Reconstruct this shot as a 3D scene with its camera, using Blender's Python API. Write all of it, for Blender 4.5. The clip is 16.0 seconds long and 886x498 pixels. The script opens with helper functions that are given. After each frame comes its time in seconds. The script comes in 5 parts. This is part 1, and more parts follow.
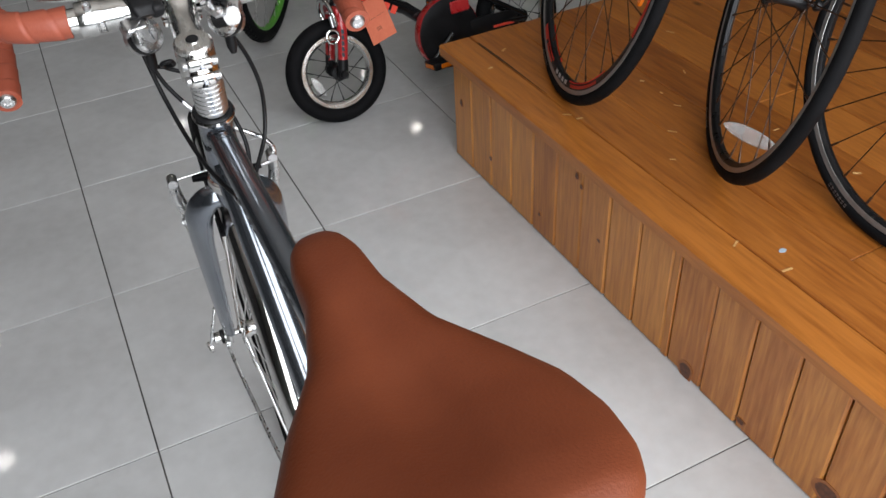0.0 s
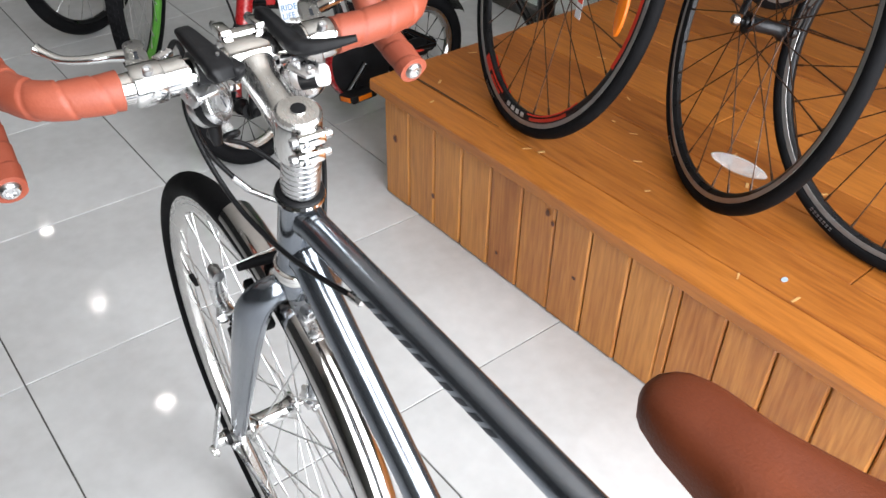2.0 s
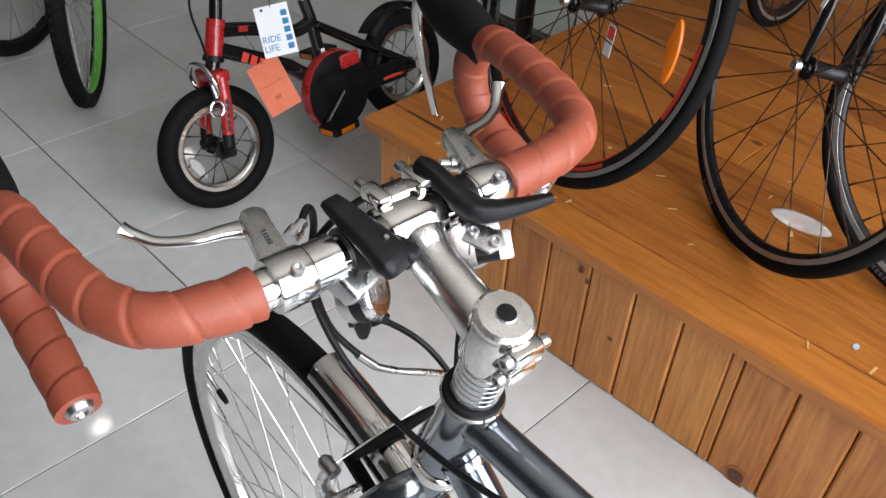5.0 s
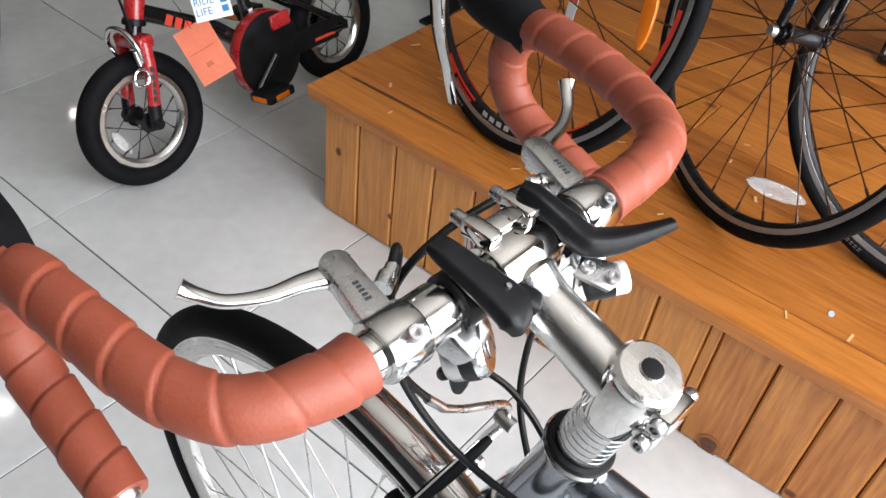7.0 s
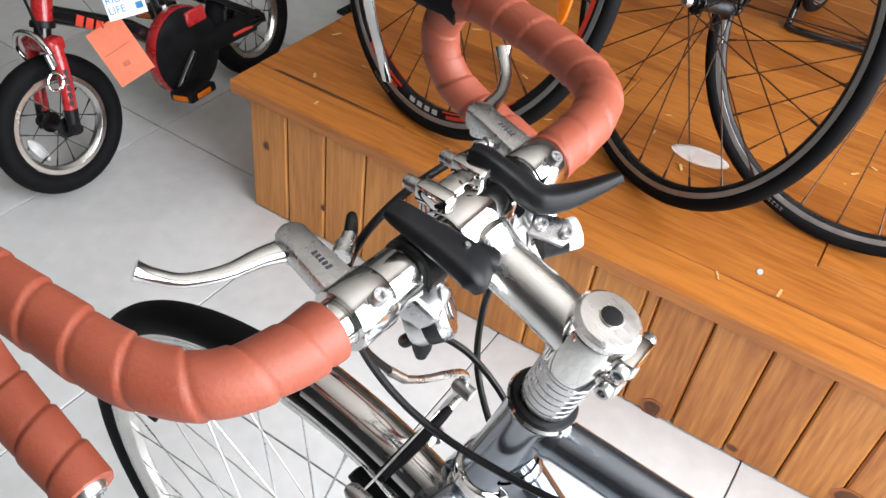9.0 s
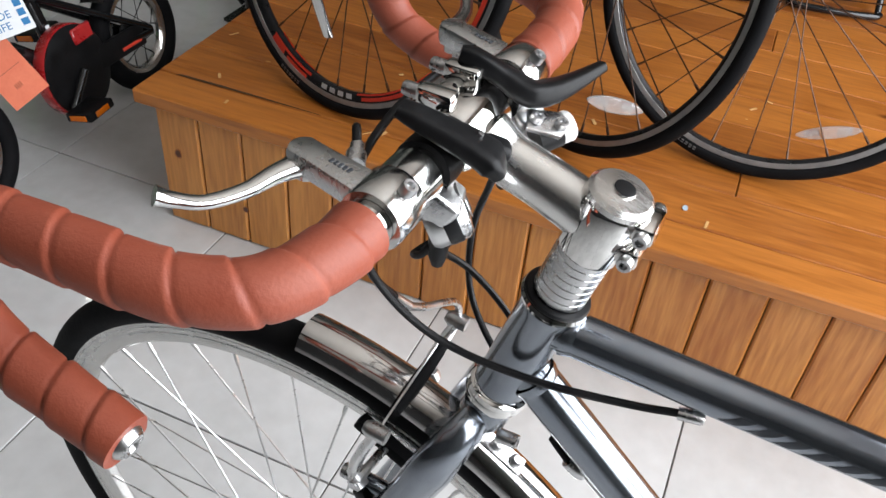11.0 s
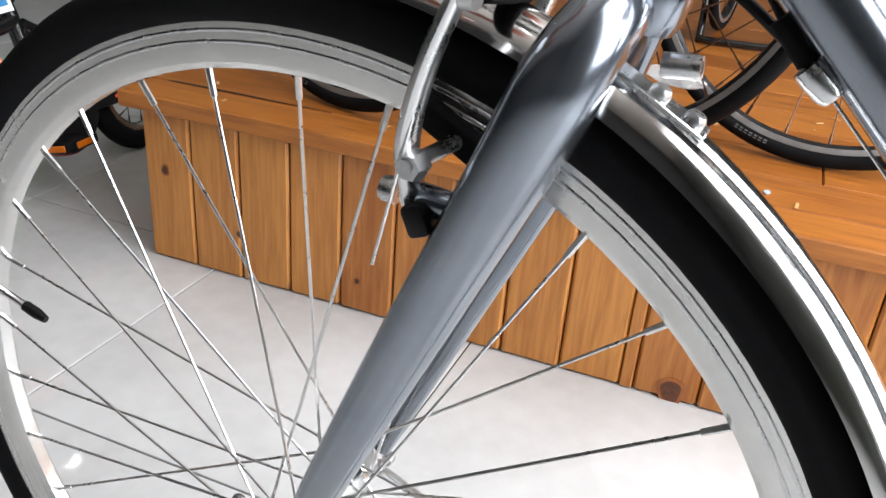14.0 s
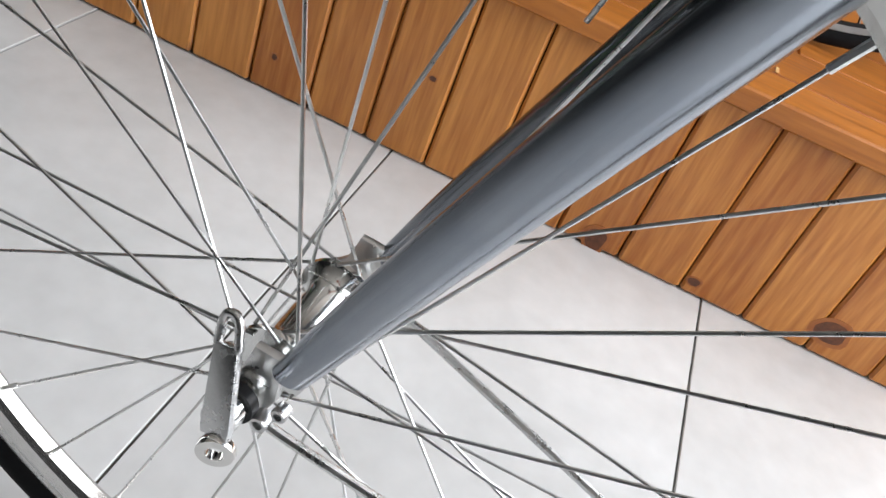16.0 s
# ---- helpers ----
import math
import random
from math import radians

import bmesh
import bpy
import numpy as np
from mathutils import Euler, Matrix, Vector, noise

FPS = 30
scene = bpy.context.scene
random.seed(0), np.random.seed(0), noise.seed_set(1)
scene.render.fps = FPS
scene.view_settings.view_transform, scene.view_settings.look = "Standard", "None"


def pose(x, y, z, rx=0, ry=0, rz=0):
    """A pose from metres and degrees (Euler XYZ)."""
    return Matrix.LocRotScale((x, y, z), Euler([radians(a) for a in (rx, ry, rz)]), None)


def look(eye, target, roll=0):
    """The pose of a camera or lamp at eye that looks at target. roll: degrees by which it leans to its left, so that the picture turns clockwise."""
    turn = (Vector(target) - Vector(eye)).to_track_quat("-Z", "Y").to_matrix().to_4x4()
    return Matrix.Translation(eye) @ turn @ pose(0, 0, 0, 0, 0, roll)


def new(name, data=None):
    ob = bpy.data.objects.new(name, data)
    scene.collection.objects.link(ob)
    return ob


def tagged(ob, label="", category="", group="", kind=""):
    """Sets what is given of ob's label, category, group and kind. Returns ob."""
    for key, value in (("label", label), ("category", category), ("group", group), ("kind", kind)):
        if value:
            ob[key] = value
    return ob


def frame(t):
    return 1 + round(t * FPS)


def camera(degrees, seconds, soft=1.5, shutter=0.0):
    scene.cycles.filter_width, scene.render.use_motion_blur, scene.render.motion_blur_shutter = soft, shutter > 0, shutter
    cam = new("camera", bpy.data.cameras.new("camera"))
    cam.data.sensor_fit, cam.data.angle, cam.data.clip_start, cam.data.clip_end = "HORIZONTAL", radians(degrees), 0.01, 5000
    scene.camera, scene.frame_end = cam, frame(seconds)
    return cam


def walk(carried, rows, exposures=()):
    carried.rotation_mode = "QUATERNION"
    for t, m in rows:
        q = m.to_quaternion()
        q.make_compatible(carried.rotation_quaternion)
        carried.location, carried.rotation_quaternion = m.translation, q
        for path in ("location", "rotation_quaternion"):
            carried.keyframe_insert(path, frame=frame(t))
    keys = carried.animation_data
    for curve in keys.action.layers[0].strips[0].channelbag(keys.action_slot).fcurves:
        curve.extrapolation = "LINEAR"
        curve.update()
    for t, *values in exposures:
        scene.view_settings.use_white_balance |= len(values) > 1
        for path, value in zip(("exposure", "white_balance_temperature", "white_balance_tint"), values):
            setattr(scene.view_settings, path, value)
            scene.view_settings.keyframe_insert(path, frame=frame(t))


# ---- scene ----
cam = camera(54.9, 16.0)
PATH = [
    (0, (-0.415, -1.669, 1.272), (0.226, -0.248, 0.018), -3.6),
    (0.5, (-0.459, -1.617, 1.273), (0.263, -0.233, 0.023), -3.0),
    (1, (-0.516, -1.505, 1.258), (0.336, -0.202, 0.002), -1.0),
    (1.5, (-0.564, -1.432, 1.253), (0.383, -0.188, 0.004), 0.6),
    (2, (-0.583, -1.395, 1.248), (0.407, -0.168, 0.018), 1.2),
    (2.5, (-0.583, -1.377, 1.237), (0.425, -0.133, 0.038), 1.1),
    (3, (-0.580, -1.335, 1.242), (0.442, -0.101, 0.046), 1.8),
    (3.5, (-0.573, -1.275, 1.257), (0.457, -0.066, 0.042), 2.6),
    (4, (-0.565, -1.218, 1.266), (0.471, -0.036, 0.030), 3.2),
    (4.5, (-0.565, -1.174, 1.266), (0.486, -0.012, 0.023), 3.0),
    (5, (-0.589, -1.088, 1.260), (0.531, -0.010, 0.001), 3.6),
    (5.2, (-0.590, -1.054, 1.258), (0.536, 0.001, -0.014), 3.7),
    (7.5, (-0.602, -0.937, 1.233), (0.652, -0.117, -0.092), 8.4),
    (8, (-0.593, -0.948, 1.228), (0.676, -0.124, -0.079), 8.3),
    (8.5, (-0.596, -0.957, 1.228), (0.688, -0.155, -0.079), 7.7),
    (9, (-0.618, -0.935, 1.229), (0.700, -0.226, -0.098), 7.8),
    (9.2, (-0.630, -0.921, 1.220), (0.718, -0.256, -0.099), 7.4),
    (11.5, (-0.681, -0.903, 1.154), (0.768, -0.398, -0.128), 5.5),
    (12, (-0.677, -0.897, 1.069), (0.825, -0.366, -0.140), 4.3),
    (12.5, (-0.681, -0.889, 0.966), (0.905, -0.331, -0.117), 3.8),
    (13, (-0.678, -0.898, 0.868), (0.961, -0.280, -0.097), 2.4),
    (13.5, (-0.672, -0.894, 0.802), (0.999, -0.237, -0.079), 3.3),
    (14, (-0.653, -0.870, 0.767), (1.012, -0.231, -0.139), 4.6),
    (14.5, (-0.638, -0.846, 0.741), (1.013, -0.254, -0.221), 7.3),
    (15, (-0.628, -0.811, 0.711), (1.034, -0.341, -0.298), 11.8),
    (15.5, (-0.623, -0.777, 0.702), (1.011, -0.455, -0.406), 16.9),
    (16, (-0.590, -0.730, 0.669), (1.008, -0.576, -0.523), 23.2),
]
walk(cam, [(t, look(e, g, r)) for t, e, g, r in PATH], exposures=[(0, -0.83), (0.5, -0.63), (1, -0.23), (1.5, -0.01), (2, -0.03), (3.5, -0.2), (4.5, -0.47), (5, -0.43), (7.5, 0.02), (9, 0.09), (11.5, -0.43), (12.5, -0.13), (14, 0.04), (14.5, 0.08), (15, 0.06), (15.5, -0.22), (16, -0.33)])

# ---- world and large lights ----
world = bpy.data.worlds.new("world")
scene.world = world
world.use_nodes = True
wn = world.node_tree.nodes
sky = wn.new("ShaderNodeTexSky")
sky.sky_type = "NISHITA"
sky.sun_disc = False
sky.sun_elevation, sky.sun_rotation = radians(48), radians(200)
world.node_tree.links.new(sky.outputs[0], wn["Background"].inputs[0])
wn["Background"].inputs[1].default_value = 0.12


def area_lamp(name, at, target, w, h, watts, colour):
    """Daylight that comes in through an opening."""
    li = bpy.data.lights.new(name, "AREA")
    li.shape, li.size, li.size_y, li.energy, li.color = "RECTANGLE", w, h, watts, colour
    ob = new(name, li)
    ob.matrix_world = look(at, target)
    return ob


area_lamp("shopfront_daylight", (0.25, -2.46, 1.55), (0.25, 0.0, 0.9), 2.9, 2.4, 200, (0.94, 0.965, 1.0))


# ---- materials ----
def shader(name, colour, rough=0.5, metal=0.0, coat=0.0, spec=None):
    m = bpy.data.materials.new(name)
    m.use_nodes = True
    b = m.node_tree.nodes["Principled BSDF"]
    b.inputs["Base Color"].default_value = (*colour, 1)
    b.inputs["Roughness"].default_value = rough
    b.inputs["Metallic"].default_value = metal
    b.inputs["Coat Weight"].default_value = coat
    b.inputs["Coat Roughness"].default_value = 0.06
    if spec is not None:
        b.inputs["Specular IOR Level"].default_value = spec
    return m


def node(m, kind, **values):
    n = m.node_tree.nodes.new(kind)
    for key, v in values.items():
        n.inputs[key].default_value = v
    return n


def link(m, a, b):
    m.node_tree.links.new(a, b)


def vary(m, scale, lo, hi, rough=None, bump=0.0, stretch=(1, 1, 1), detail=5.0, fine=None, coord="Object"):
    """Colour that drifts between lo and hi, a second finer grain, roughness that follows, and relief."""
    b = m.node_tree.nodes["Principled BSDF"]
    tc = node(m, "ShaderNodeTexCoord")
    mp = node(m, "ShaderNodeMapping")
    mp.inputs["Scale"].default_value = stretch
    link(m, tc.outputs[coord], mp.inputs["Vector"])
    n1 = node(m, "ShaderNodeTexNoise", Scale=scale, Detail=detail, Roughness=0.6)
    link(m, mp.outputs[0], n1.inputs["Vector"])
    n2 = node(m, "ShaderNodeTexNoise", Scale=fine or scale * 9, Detail=3.0)
    link(m, mp.outputs[0], n2.inputs["Vector"])
    mix = node(m, "ShaderNodeMath")
    mix.operation = "MULTIPLY_ADD"
    mix.inputs[1].default_value = 0.35
    link(m, n2.outputs[0], mix.inputs[0])
    link(m, n1.outputs[0], mix.inputs[2])
    ramp = node(m, "ShaderNodeValToRGB")
    ramp.color_ramp.elements[0].position, ramp.color_ramp.elements[1].position = 0.42, 0.95
    ramp.color_ramp.elements[0].color, ramp.color_ramp.elements[1].color = (*lo, 1), (*hi, 1)
    link(m, mix.outputs[0], ramp.inputs[0])
    link(m, ramp.outputs[0], b.inputs["Base Color"])
    if rough:
        mr = node(m, "ShaderNodeMapRange")
        mr.inputs["From Min"].default_value, mr.inputs["From Max"].default_value = 0.4, 0.9
        mr.inputs["To Min"].default_value, mr.inputs["To Max"].default_value = rough
        link(m, mix.outputs[0], mr.inputs[0])
        link(m, mr.outputs[0], b.inputs["Roughness"])
    if bump:
        bp = node(m, "ShaderNodeBump", Strength=bump, Distance=0.002)
        link(m, n2.outputs[0], bp.inputs["Height"])
        link(m, bp.outputs[0], b.inputs["Normal"])
    return m


def wood(name, lo, hi, axis):
    """Varnished pine: long grain along one axis of the board, knots, and a tone of its own for every board."""
    m = shader(name, hi, 0.3, coat=0.15)
    b = m.node_tree.nodes["Principled BSDF"]
    b.inputs["Coat Roughness"].default_value = 0.16
    tc = node(m, "ShaderNodeTexCoord")
    info = node(m, "ShaderNodeObjectInfo")
    off = node(m, "ShaderNodeVectorMath")
    off.operation = "MULTIPLY_ADD"
    off.inputs[1].default_value = (7.0, 5.0, 3.0)
    comb = node(m, "ShaderNodeCombineXYZ")
    for i in range(3):
        link(m, info.outputs["Random"], comb.inputs[i])
    link(m, comb.outputs[0], off.inputs[0])
    link(m, tc.outputs["Object"], off.inputs[2])
    mp = node(m, "ShaderNodeMapping")
    sc = [9.0, 9.0, 9.0]
    sc[axis] = 0.75
    mp.inputs["Scale"].default_value = sc
    link(m, off.outputs[0], mp.inputs["Vector"])
    grain = node(m, "ShaderNodeTexNoise", Scale=2.2, Detail=6.0, Roughness=0.62, Distortion=0.55)
    link(m, mp.outputs[0], grain.inputs["Vector"])
    wave = node(m, "ShaderNodeMath")
    wave.operation = "MULTIPLY"
    wave.inputs[1].default_value = 26.0
    link(m, grain.outputs[0], wave.inputs[0])
    sine = node(m, "ShaderNodeMath")
    sine.operation = "SINE"
    link(m, wave.outputs[0], sine.inputs[0])
    fine = node(m, "ShaderNodeTexNoise", Scale=14.0, Detail=4.0)
    link(m, mp.outputs[0], fine.inputs["Vector"])
    mixv = node(m, "ShaderNodeMath")
    mixv.operation = "MULTIPLY_ADD"
    mixv.inputs[1].default_value = 0.09
    link(m, sine.outputs[0], mixv.inputs[0])
    link(m, fine.outputs[0], mixv.inputs[2])
    tone = node(m, "ShaderNodeMath")
    tone.operation = "MULTIPLY_ADD"
    tone.inputs[1].default_value = 0.42
    link(m, info.outputs["Random"], tone.inputs[0])
    link(m, mixv.outputs[0], tone.inputs[2])
    ramp = node(m, "ShaderNodeValToRGB")
    e = ramp.color_ramp.elements
    e[0].position, e[1].position = 0.3, 1.0
    e[0].color, e[1].color = (*lo, 1), (*hi, 1)
    link(m, tone.outputs[0], ramp.inputs[0])
    # knots, with a dark heart
    kmp = node(m, "ShaderNodeMapping")
    ks = [6.5, 6.5, 6.5]
    ks[axis] = 3.6
    kmp.inputs["Scale"].default_value = ks
    link(m, off.outputs[0], kmp.inputs["Vector"])
    vor = node(m, "ShaderNodeTexVoronoi", Scale=1.0)
    link(m, kmp.outputs[0], vor.inputs["Vector"])
    kr = node(m, "ShaderNodeValToRGB")
    k = kr.color_ramp.elements
    k[0].position, k[1].position = 0.02, 0.075
    k[0].color, k[1].color = (0.30, 0.22, 0.18, 1), (1, 1, 1, 1)
    link(m, vor.outputs["Distance"], kr.inputs[0])
    mul = node(m, "ShaderNodeMixRGB")
    mul.blend_type = "MULTIPLY"
    mul.inputs[0].default_value = 1.0
    link(m, ramp.outputs[0], mul.inputs[1])
    link(m, kr.outputs[0], mul.inputs[2])
    link(m, mul.outputs[0], b.inputs["Base Color"])
    mr = node(m, "ShaderNodeMapRange")
    mr.inputs["To Min"].default_value, mr.inputs["To Max"].default_value = 0.24, 0.46
    link(m, fine.outputs[0], mr.inputs[0])
    link(m, mr.outputs[0], b.inputs["Roughness"])
    bp = node(m, "ShaderNodeBump", Strength=0.12, Distance=0.002)
    link(m, mixv.outputs[0], bp.inputs["Height"])
    link(m, bp.outputs[0], b.inputs["Normal"])
    return m


TILE = vary(shader("porcelain_tile", (0.6, 0.6, 0.59), 0.14, spec=0.4), 2.2, (0.50, 0.50, 0.495), (0.69, 0.695, 0.695), (0.03, 0.08), 0.0, fine=26)
GROUT = vary(shader("tile_grout", (0.12, 0.115, 0.11), 0.9), 8, (0.05, 0.047, 0.044), (0.14, 0.135, 0.125), None, 0.3)
# wall colour lowered to dark grey so the room bounces less fill light
PLASTER = vary(shader("dimmed_wall_paint", (0.3, 0.32, 0.29), 0.8), 2.0, (0.12, 0.13, 0.12), (0.17, 0.18, 0.165), None, 0.15)
CEILING = vary(shader("ceiling_paint", (0.5, 0.5, 0.49), 0.9), 2.0, (0.72, 0.69, 0.64), (0.80, 0.77, 0.72))
# near-black colour for the unseen west wall, to darken reflections in the tubes
DARK_WALL = vary(shader("dark_reflection_wall", (0.05, 0.05, 0.052), 0.7), 2.0, (0.035, 0.035, 0.037), (0.06, 0.06, 0.062), None, 0.15)
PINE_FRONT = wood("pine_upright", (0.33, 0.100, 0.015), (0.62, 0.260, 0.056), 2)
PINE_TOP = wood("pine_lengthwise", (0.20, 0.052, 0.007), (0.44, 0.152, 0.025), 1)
DARK_GAP = shader("shadowed_batten", (0.05, 0.025, 0.012), 0.9)
CHROME = vary(shader("chrome", (0.78, 0.77, 0.75), 0.08, 1.0), 14, (0.70, 0.69, 0.67), (0.84, 0.83, 0.81), (0.03, 0.09))
POLISHED = vary(shader("polished_alloy", (0.74, 0.74, 0.73), 0.2, 1.0), 20, (0.62, 0.62, 0.61), (0.82, 0.82, 0.81), (0.08, 0.2), 0.02)
MUDGUARD = vary(shader("worn_chrome", (0.6, 0.585, 0.57), 0.16, 1.0), 9, (0.60, 0.585, 0.57), (0.76, 0.745, 0.73), (0.07, 0.15))
SATIN = vary(shader("satin_alloy", (0.66, 0.66, 0.66), 0.34, 1.0), 30, (0.56, 0.56, 0.56), (0.74, 0.74, 0.74), (0.2, 0.34), 0.04)
RIM_ALLOY = vary(shader("anodised_rim", (0.68, 0.67, 0.65), 0.24, 0.95), 20, (0.58, 0.57, 0.55), (0.74, 0.73, 0.71), (0.14, 0.28), 0.03)
SPOKE_STEEL = vary(shader("spoke_steel", (0.55, 0.55, 0.54), 0.24, 1.0), 30, (0.55, 0.55, 0.55), (0.82, 0.82, 0.81), (0.2, 0.4))
BOLT = vary(shader("zinc_bolt", (0.6, 0.6, 0.6), 0.28, 1.0), 60, (0.45, 0.45, 0.46), (0.72, 0.72, 0.72), (0.2, 0.4))
PAINT = vary(shader("smoky_blue_chrome", (0.2, 0.23, 0.28), 0.18, 0.93, 0.3), 10, (0.20, 0.225, 0.265), (0.28, 0.30, 0.33), (0.13, 0.21))
BRUSHED = vary(shader("brushed_alloy", (0.78, 0.77, 0.75), 0.26, 1.0), 24, (0.72, 0.71, 0.69), (0.86, 0.85, 0.83), (0.18, 0.30), 0.03, stretch=(6, 1, 1))
PAVING = vary(shader("bounce_paving", (0.3, 0.3, 0.29), 0.8), 3.0, (0.24, 0.235, 0.225), (0.36, 0.355, 0.345), None, 0.2)
LETTER_DARK = shader("dark_lettering", (0.045, 0.05, 0.06), 0.35)
LETTER_GREY = shader("grey_lettering", (0.10, 0.11, 0.125), 0.3, 0.6)
TAPE = vary(shader("terracotta_bar_tape", (0.42, 0.11, 0.055), 0.5), 18, (0.25, 0.050, 0.025), (0.33, 0.080, 0.042), (0.46, 0.6), 0.15, fine=420)
TAPE_EDGE = shader("bar_tape_edge", (0.30, 0.07, 0.035), 0.6)
LEATHER = vary(shader("brown_saddle_leather", (0.19, 0.05, 0.022), 0.5, spec=0.28), 12, (0.105, 0.023, 0.008), (0.155, 0.037, 0.013), (0.40, 0.54), 0.22, fine=520)
RUBBER = vary(shader("tyre_rubber", (0.017, 0.017, 0.018), 0.62, spec=0.06), 20, (0.005, 0.005, 0.0055), (0.011, 0.011, 0.012), (0.5, 0.75), 0.2, fine=300)
BLACK_PLASTIC = vary(shader("black_plastic", (0.015, 0.015, 0.016), 0.36, spec=0.2), 24, (0.005, 0.005, 0.0055), (0.013, 0.013, 0.014), (0.28, 0.46), 0.08)
BLACK_GLOSS = vary(shader("black_gloss_paint", (0.012, 0.012, 0.013), 0.16, 0.0, 0.6, spec=0.3), 18, (0.004, 0.004, 0.0045), (0.011, 0.011, 0.012), (0.1, 0.24))
BLACK_ALLOY = vary(shader("black_anodised", (0.03, 0.03, 0.032), 0.3, 0.6), 22, (0.012, 0.012, 0.013), (0.03, 0.03, 0.032), (0.22, 0.4))
BRONZE_SPOKE = shader("dark_spoke", (0.06, 0.03, 0.018), 0.3, 0.6)
BRAKE_TRACK = vary(shader("brake_track", (0.4, 0.39, 0.38), 0.4, 0.8), 30, (0.33, 0.32, 0.31), (0.48, 0.47, 0.46), (0.32, 0.5))
RED = vary(shader("red_paint", (0.45, 0.02, 0.022), 0.26, 0.0, 0.5), 20, (0.36, 0.014, 0.017), (0.5, 0.03, 0.03), (0.2, 0.36))
RED_DECAL = shader("red_decal", (0.86, 0.08, 0.045), 0.4)
WHITE_DECAL = shader("white_decal", (0.75, 0.75, 0.74), 0.45)
BLUE_INK = shader("blue_ink", (0.03, 0.19, 0.42), 0.5)
CARD_WHITE = vary(shader("white_card", (0.8, 0.82, 0.84), 0.55), 20, (0.74, 0.77, 0.79), (0.84, 0.85, 0.86))
CARD_CORAL = vary(shader("coral_card", (0.84, 0.22, 0.12), 0.6), 20, (0.78, 0.19, 0.105), (0.88, 0.25, 0.14))
ORANGE = shader("orange_reflector", (0.85, 0.20, 0.01), 0.18, 0.0, 0.5)
GREEN = vary(shader("green_rim", (0.12, 0.42, 0.05), 0.35, 0.1, 0.3), 20, (0.09, 0.36, 0.04), (0.16, 0.46, 0.07))
CLEAR = shader("clear_reflector", (0.86, 0.86, 0.85), 0.12)
CLEAR.node_tree.nodes["Principled BSDF"].inputs["Transmission Weight"].default_value = 0.75
GLASS = shader("pane_glass", (0.9, 0.95, 0.93), 0.02)
GLASS.node_tree.nodes["Principled BSDF"].inputs["Transmission Weight"].default_value = 1.0
LAMP = bpy.data.materials.new("downlight_lamp")
LAMP.use_nodes = True
LAMP.node_tree.nodes["Principled BSDF"].inputs["Emission Color"].default_value = (1.0, 0.97, 0.92, 1)
LAMP.node_tree.nodes["Principled BSDF"].inputs["Emission Strength"].default_value = 45.0


# ---- mesh helpers ----
def mesh_of(name, bm, material, smooth=True, split=40.0):
    me = bpy.data.meshes.new(name)
    bmesh.ops.recalc_face_normals(bm, faces=bm.faces)
    bm.normal_update()
    if smooth:
        for f in bm.faces:
            f.smooth = True
        lim = radians(split)
        for e in bm.edges:
            if len(e.link_faces) == 2 and e.calc_face_angle(0.0) > lim:
                e.smooth = False
    bm.to_mesh(me)
    bm.free()
    me.materials.append(material)
    return me


def part(name, bm, material, parent, label="", m=None, smooth=True, split=40.0):
    """One mesh object under a thing or under one of its parts."""
    ob = new(name, mesh_of(name, bm, material, smooth, split))
    ob.parent = parent
    if m is not None:
        ob.matrix_basis = m
    if label:
        tagged(ob, label)
    return ob


def root(name, m, label, category, group="", kind=""):
    ob = new(name)
    ob.empty_display_size = 0.05
    ob.matrix_basis = m
    return tagged(ob, label, category, group, kind)


def smooth_line(pts, n=8, closed=False):
    """Points on a Catmull-Rom curve through pts."""
    p = [Vector(q) for q in pts]
    out = []
    last = len(p) if closed else len(p) - 1
    for i in range(last):
        if closed:
            a, b, c, d = p[i - 1], p[i], p[(i + 1) % len(p)], p[(i + 2) % len(p)]
        else:
            b, c = p[i], p[i + 1]
            a = p[i - 1] if i else b + (b - c)
            d = p[i + 2] if i + 2 < len(p) else c + (c - b)
        for k in range(n):
            t = k / n
            out.append(0.5 * ((2 * b) + (c - a) * t + (2 * a - 5 * b + 4 * c - d) * t * t + (3 * b - a - 3 * c + d) * t ** 3))
    if not closed:
        out.append(p[-1])
    return out


def sweep(bm, pts, radius, segs=12, closed=False, flat=1.0, up=None, cap=True):
    """A tube along pts. radius: one number or one for each point; flat squeezes it along the second axis."""
    p = [Vector(q) for q in pts]
    n = len(p)
    rr = list(radius) if isinstance(radius, (list, tuple)) else [radius] * n
    rings = []
    side = None
    for i in range(n):
        if closed:
            tan = (p[(i + 1) % n] - p[i - 1]).normalized()
        else:
            tan = (p[min(i + 1, n - 1)] - p[max(i - 1, 0)]).normalized()
        if side is None:
            ref = Vector(up) if up else (Vector((0, 0, 1)) if abs(tan.z) < 0.9 else Vector((0, 1, 0)))
            side = tan.cross(ref).normalized()
        side = (side - tan * side.dot(tan)).normalized()
        oth = tan.cross(side)
        rings.append([bm.verts.new(p[i] + rr[i] * (math.cos(a) * side + flat * math.sin(a) * oth)) for a in (2 * math.pi * k / segs for k in range(segs))])
    for i in range(n if closed else n - 1):
        a, b = rings[i], rings[(i + 1) % n]
        for k in range(segs):
            bm.faces.new((a[k], a[(k + 1) % segs], b[(k + 1) % segs], b[k]))
    if cap and not closed:
        bm.faces.new(rings[0][::-1])
        bm.faces.new(rings[-1])
    return bm


def tube(pts, radius, segs=12, **k):
    return sweep(bmesh.new(), pts, radius, segs, **k)


